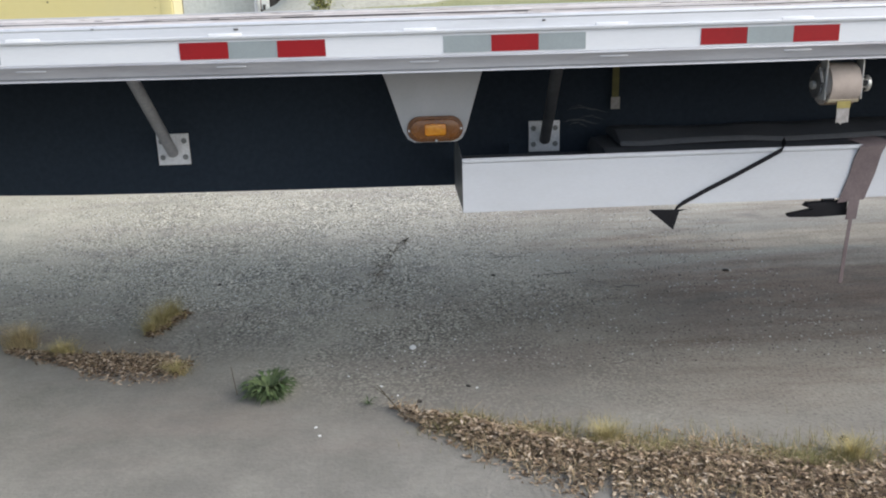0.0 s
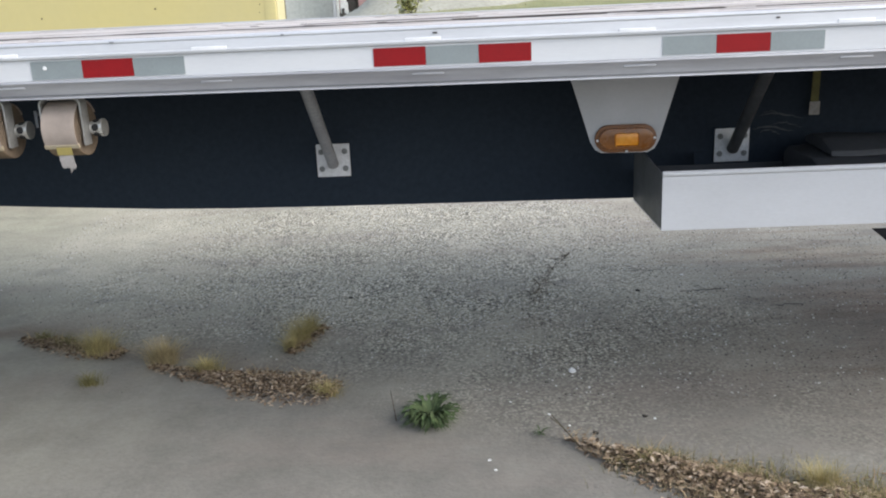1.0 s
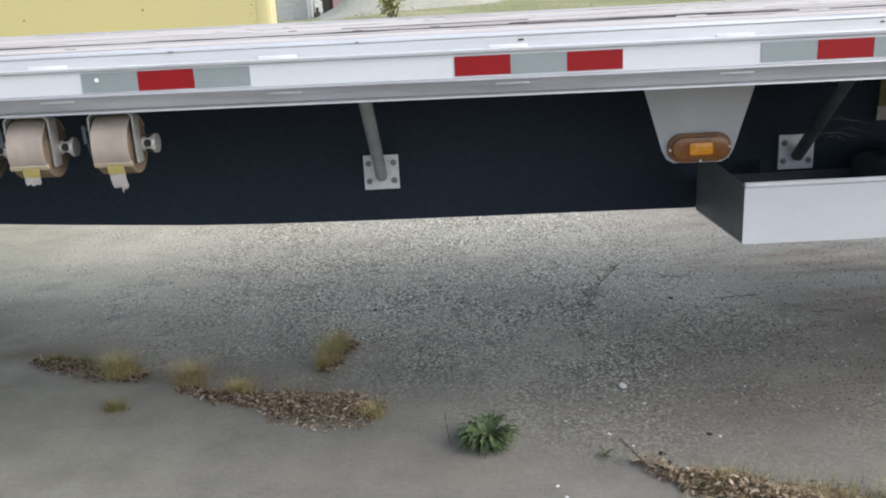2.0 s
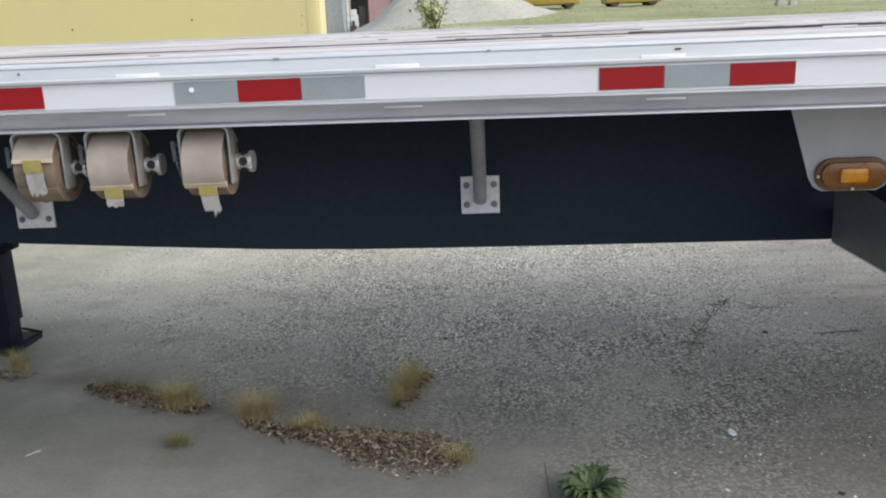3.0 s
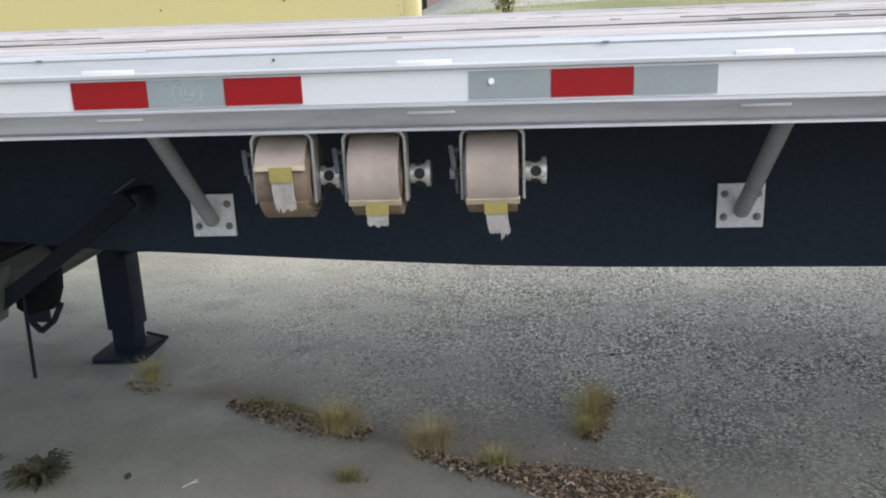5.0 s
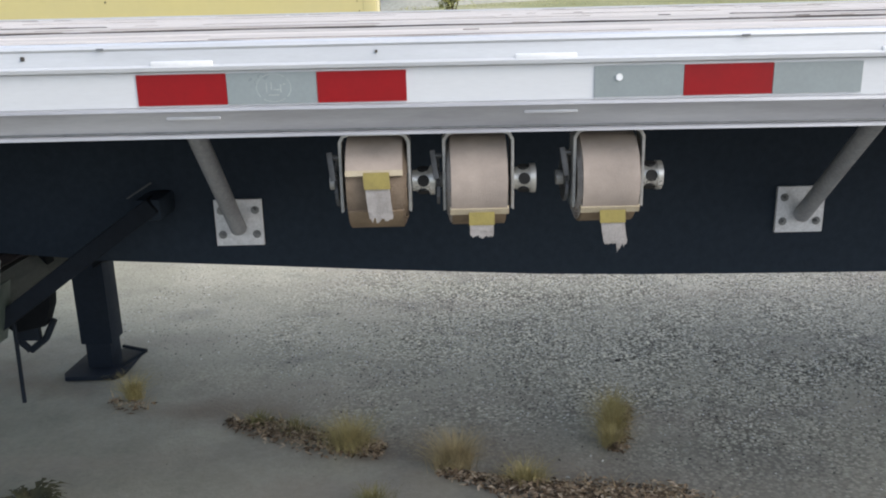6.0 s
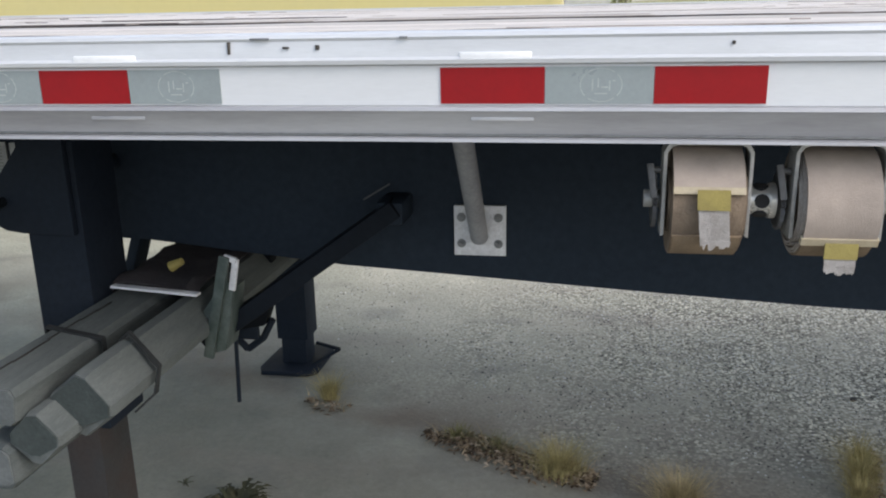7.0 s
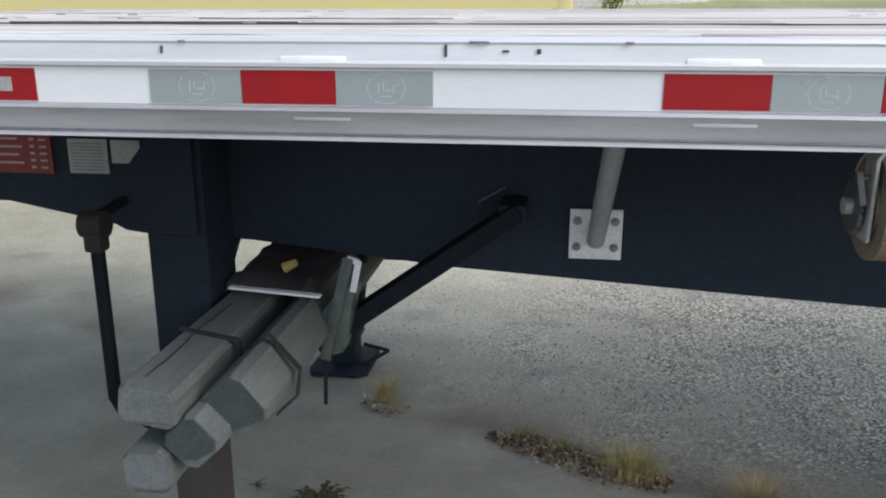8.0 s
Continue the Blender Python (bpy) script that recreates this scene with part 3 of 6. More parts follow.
def build_tape():
    seg = 0.1524
    bm = bmesh.new()
    box(bm, 0.0005, seg - 0.0005, -0.0012, 0.001, 1.4372, 1.4892)
    red = mesh_of("reflective_tape", bm, M_RED, False)
    bm = bmesh.new()
    box(bm, 0.0005, seg - 0.0005, -0.0012, 0.001, 1.4372, 1.4892)
    silver = mesh_of("reflective_tape", bm, M_SILVER, False)
    bm = bmesh.new()
    n = 28
    cx, cz, ro, ri = seg * 0.52, 1.4632, 0.0300, 0.0286
    outer = [bm.verts.new((cx + ro * math.cos(2 * math.pi * i / n), -0.0014, cz + 0.8 * ro * math.sin(2 * math.pi * i / n))) for i in range(n)]
    inner = [bm.verts.new((cx + ri * math.cos(2 * math.pi * i / n), -0.0014, cz + 0.8 * ri * math.sin(2 * math.pi * i / n))) for i in range(n)]
    for i in range(n):
        if i % 7 != 3:
            bm.faces.new((outer[i], outer[(i + 1) % n], inner[(i + 1) % n], inner[i]))
    for x, w, h, z in ((-0.012, 0.002, 0.017, 0.0), (-0.004, 0.0016, 0.013, 0.003), (0.005, 0.010, 0.0018, -0.003), (0.012, 0.0016, 0.014, -0.001), (0.0, 0.018, 0.0016, -0.012), (0.018, 0.004, 0.0016, 0.006)):
        vs = [bm.verts.new((cx + x + a * w / 2, -0.0014, cz + z + b * h / 2)) for a, b in ((-1, -1), (1, -1), (1, 1), (-1, 1))]
        bm.faces.new(vs)
    ring = mesh_of("round_print", bm, M_RING, False)
    for start, kinds in ((1.06, "RSR"), (1.90, "SRS"), (0.229, "SRS"), (-0.602, "RSR"), (-1.612, "SRS"), (-2.388, "RSR"), (-3.187, "SRS"), (-3.84, "RSR"), (-4.6, "SRS")):
        for i, k in enumerate(kinds):
            ob = shared("reflective_tape", red if k == "R" else silver, rail, (start + i * seg, RAIL_Y - 0.0022, sag(start + (i + 0.5) * seg, 1.463)), "red reflective tape" if k == "R" else "dull silver reflective tape")
    for start in (-2.388 + seg, -3.187, -3.187 + 2 * seg):
        shared("round_print", ring, rail, (start, RAIL_Y - 0.0022, 0), "faint round print on silver tape")
    bm = bmesh.new()
    box(bm, -3.49, -3.425, RAIL_Y - 0.005, RAIL_Y - 0.003, 1.452, 1.475)
    part("tape_label", bm, M_LABEL, rail, "grey worn label on red tape", False)
    for x in (-1.57,):
        bm = bmesh.new()
        rod(bm, (x, RAIL_Y - 0.006, 1.468), (x, RAIL_Y, 1.468), 0.006, 10)
        part("rivet", bm, M_WELD, rail)


build_tape()


M_GRIME = surface("board_split_grime", (0.040, 0.035, 0.035), (0.12, 0.105, 0.10), 0.95, 0, 9, 60, 0.6, 0.1, (1, 3, 3))
M_EDGE = surface("worn_board_edge", (0.40, 0.36, 0.33), (0.20, 0.18, 0.165), 0.9, 0, 4, 60, 0.8, 0.3, (0.6, 6, 6), spec=0.15)


def deck_z(y):
    return 1.5375 + LEAN * (y - 2.947)


def build_board(L, w, seed):
    """One long deck board: cupped, with a wavering worn front edge."""
    bm = bmesh.new()
    n = 120
    cols = []
    for i in range(n + 1):
        x = -L / 2 + L * i / n
        a = 0.0016 * noise.noise((x * 0.9, seed * 1.7, 0)) + 0.0011 * noise.noise((x * 6, seed * 3.1, 4))
        e = 0.0035 * noise.noise((x * 4, seed, 9))
        cols.append([bm.verts.new(p) for p in ((x, 0.003 + e, -0.032), (x, 0.003 + e, -0.0035 + a), (x, 0.007 + e, a), (x, w * 0.5, a * 0.5 - 0.0012), (x, w - 0.006, a), (x, w - 0.002, -0.004 + a), (x, w - 0.002, -0.032))])
    for p, q in zip(cols, cols[1:]):
        for k in range(7):
            bm.faces.new((p[k], q[k], q[(k + 1) % 7], p[(k + 1) % 7]))
    bm.faces.new(cols[0][::-1])
    bm.faces.new(cols[-1])
    bmesh.ops.recalc_face_normals(bm, faces=bm.faces)
    return mesh_of("deck_board", bm, M_BOARD, False)


def build_deck():
    r = rng(8)
    w = (FAR_Y - RAIL_Y - 0.096) / 17
    meshes = [build_board(X1 - X0 - 0.04, w, 3 + k) for k in range(5)]
    for i in range(17):
        y = 2.947 + i * w
        ob = shared("deck_board", meshes[(i * 3) % 5], trailer, ((X0 + X1) / 2, y, deck_z(y) + r.uniform(-0.0012, 0.0012)), "bleached deck board")
        ob.rotation_euler = (math.atan(LEAN), 0, 0)
    # packed grime and lifted splinters along the joints: long ragged dark lines
    def joint(bm, y, high, cover, seed):
        n = int((X1 - X0 - 0.06) / 0.035)
        last = None
        for i in range(n + 1):
            x = X0 + 0.03 + 0.035 * i
            k = noise.noise((x * 1.1, seed * 2.3, 0.7)) + 0.45 * noise.noise((x * 7, seed, 3.0))
            if k < 0.75 - 1.35 * cover:
                last = None
                continue
            z = deck_z(y)
            h = high * (0.7 + 0.3 * noise.noise((x * 5, seed, 8.0)))
            d = 0.002 * noise.noise((x * 3, seed, 5.0))
            row = [bm.verts.new(p) for p in ((x, y + d, z - 0.008), (x, y + d, z + h), (x, y + d + 0.004, z + h), (x, y + d + 0.004, z - 0.008))]
            if last:
                for j in range(4):
                    bm.faces.new((last[j], row[j], row[(j + 1) % 4], last[(j + 1) % 4]))
            last = row

    dark, edge = bmesh.new(), bmesh.new()
    joint(dark, 2.9465, 0.0052, 1.3, 1)
    joint(dark, 2.947 + 4 * w, 0.0052, 0.82, 2)
    joint(dark, 2.947 + 5 * w, 0.0040, 0.42, 3)
    joint(dark, 2.947 + 7 * w, 0.0048, 0.52, 4)
    joint(dark, 2.947 + 11 * w, 0.0040, 0.36, 5)
    for i in range(1, 17):
        joint(edge, 2.947 + i * w - 0.005, 0.0016, 0.45, 10 + i)
        joint(edge, 2.947 + (i + 0.3 + 0.4 * r.random()) * w, 0.0010, 0.25, 40 + i)
    part("board_grime", dark, M_GRIME, trailer, "dark splits and grime along the board joints", False)["kind"] = "stuff"
    part("worn_edge", edge, M_EDGE, trailer, "worn slivers along the board edges", False)["kind"] = "stuff"
    # crossmembers below the boards
    bm = bmesh.new()
    box(bm, -0.03, 0.03, 0, FAR_Y - RAIL_Y - 0.19, 0.0, 0.008)
    box(bm, -0.004, 0.004, 0, FAR_Y - RAIL_Y - 0.19, 0.008, 0.09)
    cross = mesh_of("crossmember", bm, M_BLACK, False)
    for k in range(-6, 12):
        x = -1.075 + 0.613 * k
        if X0 < x < X1:
            shared("crossmember", cross, trailer, (x, 2.995, 1.405))


build_deck()

BEAM = [(6.0, 0.833), (0.3, 0.834), (-0.4, 0.840), (-0.9, 0.845), (-1.3, 0.851), (-1.6, 0.860), (-2.05, 0.884), (-2.5, 0.911), (-2.8, 0.928),
        (-3.05, 0.953), (-3.35, 0.983), (-3.62, 0.991), (-3.76, 1.017), (-4.05, 1.071), (-5.0, 1.083)]


def build_beam(y):
    web = bmesh.new()
    prism(web, list(BEAM) + [(-5.0, 1.403), (6.0, 1.403)], "y", y, y + 0.008)
    ob = part("main_beam", web, M_BLACK, trailer, "black painted main beam", False)
    bm = bmesh.new()
    prism(bm, [(x, z) for x, z in BEAM] + [(x, z + 0.014) for x, z in BEAM[::-1]], "y", y + 0.0085, y + 0.08)
    part("bottom_flange", bm, M_BLACK, ob, "", False)
    bm = bmesh.new()
    box(bm, -5.0, 6.0, y - 0.065, y - 0.0005, 1.385, 1.403)
    box(bm, -5.0, 6.0, y + 0.0085, y + 0.073, 1.385, 1.403)
    part("top_flange", bm, M_BLACK, ob, "", False)
    return ob


beam = build_beam(3.715)
build_beam(4.677)


def build_brace(x, shift, ytop, metal):
    """An outrigger strut with its bolted foot plate on the main beam."""
    bm = bmesh.new()
    box(bm, x - 0.066, x + 0.066, 3.703, 3.7149, 0.968, 1.098, 0.0015)
    plate = part("brace_plate", bm, M_PLATE, trailer, "pale aluminium plate with four bolts")
    for dx in (-0.047, 0.047):
        for z in (1.000, 1.068):
            bm = bmesh.new()
            rod(bm, (x + dx, 3.697, z), (x + dx, 3.704, z), 0.0085, 6)
            rod(bm, (x + dx, 3.690, z), (x + dx, 3.698, z), 0.0048, 10)
            rod(bm, (x + dx, 3.7015, z), (x + dx, 3.7035, z), 0.0115, 16)
            part("bolt", bm, M_BOLT, plate)
    bm = bmesh.new()
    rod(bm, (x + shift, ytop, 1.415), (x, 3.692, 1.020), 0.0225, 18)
    strut = part("brace_strut", bm, metal, trailer, "dark outrigger strut with shade in its colour" if metal is M_DARKALU else "dull aluminium outrigger strut")
    bm = bmesh.new()
    p = Vector((x + shift, ytop, 1.415)).lerp(Vector((x, 3.692, 1.020)), 0.13)
    rod(bm, p + Vector((-0.030, 0, 0)), p + Vector((0.030, 0, 0)), 0.009, 6)
    rod(bm, p + Vector((0, -0.026, 0)), p + Vector((0, -0.018, 0.004)), 0.0075, 10)
    part("bolt", bm, M_HOLE, strut, "dark bolt through the strut head")


# darker aluminium: the strut above the tray has its shade in the colour
M_DARKALU = surface("darkened_aluminium", (0.085, 0.088, 0.095), (0.045, 0.047, 0.052), 0.6, 0.2, 8, 120, 0.7, 0.12)
for bx, shift, ytop, metal in ((0.69, -0.03, 3.19, M_DARKALU), (-0.877, -0.012, 3.235, M_ALU), (-2.434, 0.016, 3.235, M_ALU)):
    build_brace(bx, shift, ytop, metal)


def stadium(cx, cz, hw, hh, n=9):
    pts = []
    for side in (0, 1):
        for i in range(n + 1):
            a = -math.pi / 2 + math.pi * i / n + math.pi * side
            s = 1 if side == 0 else -1
            pts.append((cx + s * (hw - hh) + hh * math.cos(a), cz + hh * math.sin(a)))
    return pts


def build_marker():
    bm = bmesh.new()
    prism(bm, [(-0.010, 1.405), (0.028, 1.318), (0.090, 1.118), (0.106, 1.090), (0.130, 1.077), (0.290, 1.075), (0.314, 1.088), (0.330, 1.118), (0.389, 1.318), (0.418, 1.405)], "y", 3.356, 3.361, 0.0012)
    plate = part("lamp_plate", bm, M_GREYPLATE, trailer, "grey tapered lamp bracket plate")
    bm = bmesh.new()
    prism(bm, stadium(0.211, 1.128, 0.107, 0.048), "y", 3.340, 3.3565, 0.004)
    part("lamp_grommet", bm, M_RUBBER, plate, "dark amber lamp rim")
    bm = bmesh.new()
    prism(bm, stadium(0.211, 1.128, 0.094, 0.037), "y", 3.329, 3.3405, 0.006)
    part("lamp_lens", bm, M_AMBERDARK, plate, "dark amber marker lens")
    bm = bmesh.new()
    box(bm, 0.170, 0.252, 3.3215, 3.330, 1.105, 1.149, 0.010)
    part("lamp_core", bm, M_AMBER, plate, "bright amber centre of the marker lamp")
    for x, z in ((0.112, 1.124), (0.310, 1.128), (0.214, 1.084)):
        bm = bmesh.new()
        rod(bm, (x, 3.337, z), (x, 3.345, z), 0.0045, 10)
        part("screw", bm, M_PLATE, plate, "small pale screw head")


M_AMBERDARK = surface("amber_lens_rim", (0.215, 0.082, 0.018), (0.145, 0.056, 0.017), 0.25, 0, 20, 120, 0.5, 0.05)
build_marker()


def build_landing_gear():
    # near leg
    bm = bmesh.new()
    box(bm, -3.495, -3.347, 3.42, 3.585, 0.56, 1.36, 0.006)
    leg = part("landing_leg", bm, M_BLACKD, trailer, "black square landing leg")
    bm = bmesh.new()
    box(bm, -3.490, -3.388, 3.43, 3.565, 0.03, 0.60, 0.008)
    part("inner_leg", bm, M_RUST, leg, "rusty inner landing leg tube")
    bm = bmesh.new()
    prism(bm, [(-3.36, 1.36), (-3.418, 1.36), (-3.538, 1.212), (-3.588, 1.150), (-3.575, 1.105), (-3.535, 1.084), (-3.49, 1.078), (-3.36, 1.075)], "y", 3.40, 3.4195, 0.003)
    part("gusset", bm, M_BLACKD, leg, "black rounded gearbox plate")
    bm = bmesh.new()
    box(bm, -3.525, -3.45, 3.4205, 3.58, 1.10, 1.195, 0.012)
    part("gearbox", bm, M_BLACKD, leg)
    bm = bmesh.new()
    box(bm, -3.54, -3.29, 3.38, 3.63, 0.0, 0.028, 0.006)
    part("foot_plate", bm, M_BLACKD, leg, "flat steel foot on the asphalt")
    # far leg
    bm = bmesh.new()
    box(bm, -3.548, -3.402, 5.06, 5.20, 0.14, 1.36, 0.006)
    far = part("landing_leg", bm, M_BLACKD, trailer, "black square landing leg")
    bm = bmesh.new()
    box(bm, -3.533, -3.417, 5.07, 5.19, 0.012, 0.2, 0.004)
    part("inner_leg", bm, M_BLACKD, far)
    bm = bmesh.new()
    prism(bm, [(-3.60, 4.965), (-3.385, 4.965), (-3.345, 5.00), (-3.345, 5.26), (-3.38, 5.30), (-3.56, 5.30), (-3.61, 5.24), (-3.62, 5.01)], "z", 0.0, 0.022, 0.004)
    part("foot_plate", bm, M_BLACKD, far, "flat steel foot on the asphalt")
    bm = bmesh.new()
    bar(bm, (-3.275, 5.13, 0.075), (-3.40, 5.05, 0.014), 0.012, 0.012)
    bar(bm, (-3.275, 5.13, 0.075), (-3.40, 5.17, 0.085), 0.012, 0.012)
    part("foot_gusset", bm, M_BLACKD, far)
    # cross tube between the legs, and the braces to the beams
    bm = bmesh.new()
    rod(bm, (-3.43, 3.58, 1.20), (-3.43, 5.13, 1.20), 0.022)
    part("cross_shaft", bm, M_BLACKD, trailer)
    bm = bmesh.new()
    bar(bm, (-2.625, 3.60, 1.115), (-3.13, 3.559, 0.760), 0.068, 0.045, 0.004)
    part("leg_brace", bm, M_BRACE, trailer, "black diagonal landing leg brace")
    bm = bmesh.new()
    box(bm, -2.675, -2.605, 3.585, 3.714, 1.07, 1.13, 0.014)
    part("brace_lug", bm, M_BLACK, trailer)
    bm = bmesh.new()
    bar(bm, (-2.665, 3.705, 1.150), (-2.735, 3.705, 1.108), 0.005, 0.004)
    part("weld_edge", bm, M_DARKALU, trailer, "bare bright weld edge")
    bm = bmesh.new()
    bar(bm, (-3.388, 3.9, 1.205), (-3.578, 3.9, 0.66), 0.076, 0.03, 0.003)
    part("cross_brace", bm, M_BLACK, trailer, "black flat cross brace behind the leg")
    bm = bmesh.new()
    bar(bm, (-2.62, 4.77, 1.10), (-3.45, 5.10, 0.52), 0.07, 0.045, 0.004)
    part("leg_brace", bm, M_SOOT, trailer, "black diagonal landing leg brace")
    # crank handle hanging from its joint
    bm = bmesh.new()
    rod(bm, (-3.568, 3.28, 1.128), (-3.514, 3.28, 1.128), 0.030, 18)
    box(bm, -3.562, -3.520, 3.258, 3.302, 1.066, 1.125, 0.010)
    crank = part("crank_joint", bm, M_JOINT, trailer, "worn black crank joint")
    bm = bmesh.new()
    rod(bm, (-3.545, 3.30, 1.14), (-3.53, 3.43, 1.16), 0.012)
    rod(bm, (-3.541, 3.28, 1.08), (-3.540, 3.28, 0.71), 0.0155)
    rod(bm, (-3.540, 3.28, 0.715), (-3.522, 3.278, 0.682), 0.0155)
    rod(bm, (-3.527, 3.278, 0.686), (-3.45, 3.27, 0.655), 0.0145)
    part("crank_handle", bm, M_SOOT, crank, "black bent crank handle rod")


build_landing_gear()


def build_plates():
    """The warning sign and the data plates on the beam, their print as plain bars."""
    bm = bmesh.new()
    box(bm, -4.32, -3.90, 3.706, 3.7149, 1.152, 1.266, 0.002)
    sign = part("warning_sign", bm, M_SIGN, trailer, "red warning sign with pale print")
    rows = [(-4.29, -3.985 - 0.012 * (i % 2), 1.178 + 0.022 * i, 0.006) for i in range(4)]
    rows += [(-3.962, -3.949, 1.166 + 0.019 * i, 0.007) for i in range(5)] + [(-3.934, -3.914, 1.166 + 0.019 * i, 0.005) for i in range(5)]
    for xa, xb, z, h in rows:
        bm = bmesh.new()
        box(bm, xa, xb, 3.7045, 3.7062, z, z + h)
        part("print_bar", bm, M_SIGNBAR, sign, "", False)
    bm = bmesh.new()
    box(bm, -3.852, -3.738, 3.706, 3.7149, 1.155, 1.250, 0.002)
    plate = part("data_plate", bm, M_LABEL, trailer, "grey data plate with rows of print")
    for i in range(9):
        bm = bmesh.new()
        z = 1.164 + 0.009 * i
        box(bm, -3.845, -3.752, 3.7048, 3.7062, z, z + 0.0028)
        part("print_bar", bm, M_LABELBAR, plate, "", False)
    bm = bmesh.new()
    box(bm, -3.728, -3.64, 3.706, 3.7149, 1.185, 1.248, 0.002)
    part("data_plate", bm, M_LABEL, trailer, "small grey data plate")
    bm = bmesh.new()
    box(bm, -3.80, -3.68, 3.706, 3.7149, 1.262, 1.290, 0.002)
    part("data_plate", bm, M_LABEL, trailer, "narrow grey data plate")


build_plates()

# ---------------- storage tray under the side ----------------


def build_tray():
    x0, x1, y0, y1, z0, z1 = 0.298, 3.6, 3.15, 3.64, 0.842, 1.042
    tray = thing("storage_tray", (1.9, 3.4, z0), "long white painted metal tray slung under the trailer side", "storage tray")
    t = 0.004
    bm = bmesh.new()
    box(bm, x0, x1, y0, y0 + t, z0, z1 - 0.012)
    front = part("front_panel", bm, M_WHITE, tray, "white front panel of the tray", False)
    bm = bmesh.new()
    rod(bm, (x0, y0 + 0.003, z1 - 0.009), (x1, y0 + 0.003, z1 - 0.009), 0.0095)
    part("rolled_lip", bm, M_WHITE, front)
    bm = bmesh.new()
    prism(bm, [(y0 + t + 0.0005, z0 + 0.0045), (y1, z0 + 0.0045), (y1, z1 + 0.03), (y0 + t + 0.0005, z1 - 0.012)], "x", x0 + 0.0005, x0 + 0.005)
    part("end_panel", bm, M_ENDP, tray, "end panel with its shade in a dark grey colour", False)
    bm = bmesh.new()
    box(bm, x0, x1, y0 + t + 0.0005, y1, z0, z0 + t)
    part("tray_floor", bm, M_WHITE, tray, "", False)
    bm = bmesh.new()
    box(bm, x0 + 0.006, x1, y1 - t, y1, z0 + t + 0.001, z1 - 0.07)
    part("back_panel", bm, M_TARP, tray, "", False)
    for hx in (0.55, 1.95, 3.3):
        bm = bmesh.new()
        box(bm, hx - 0.02, hx + 0.02, 3.642, 3.649, 0.9, 1.02)
        part("hanger", bm, M_BLACK, tray, "", False)
    # folded tarp lying inside
    tarp = thing("folded_tarp", (2.1, 3.4, 0.85), "black folded tarp lying in the white tray", "tarp")
    layers = (("tarp_body", [(3.18, 0.85), (3.62, 0.85), (3.625, 1.015), (3.58, 1.045), (3.36, 1.03), (3.24, 0.99), (3.18, 0.96)], 0.86, 3.4),
              ("tarp_fold", [(3.36, 1.034), (3.60, 1.05), (3.61, 1.07), (3.56, 1.085), (3.46, 1.084), (3.37, 1.056)], 0.93, 3.3))
    for name, pts, xa, xb in layers:
        bm = bmesh.new()
        prism(bm, pts, "x", xa, xb, 0.008)
        bmesh.ops.subdivide_edges(bm, edges=[e for e in bm.edges if abs((e.verts[0].co - e.verts[1].co).x) > 1], cuts=26)
        for v in bm.verts:
            n = noise.noise((v.co.x * 5, v.co.y * 8, v.co.z * 8))
            v.co.z += 0.010 * n if v.co.z > 0.9 else 0
            v.co.y += 0.006 * n if v.co.y < 3.6 and v.co.y > 3.2 else 0
        part(name, bm, M_TARP, tarp, "folded-over upper layer" if name == "tarp_fold" else "")


# the end panel's shade is put into this dark grey
M_ENDP = surface("shaded_tray_end", (0.105, 0.112, 0.12), (0.065, 0.07, 0.075), 0.55, 0, 4, 60, 0.6, 0.06)
build_tray()


M_OLIVE = surface("grimy_yellow_webbing", (0.15, 0.138, 0.055), (0.085, 0.08, 0.05), 0.85, 0, 24, 240, 0.7, 0.4, spec=0.2)


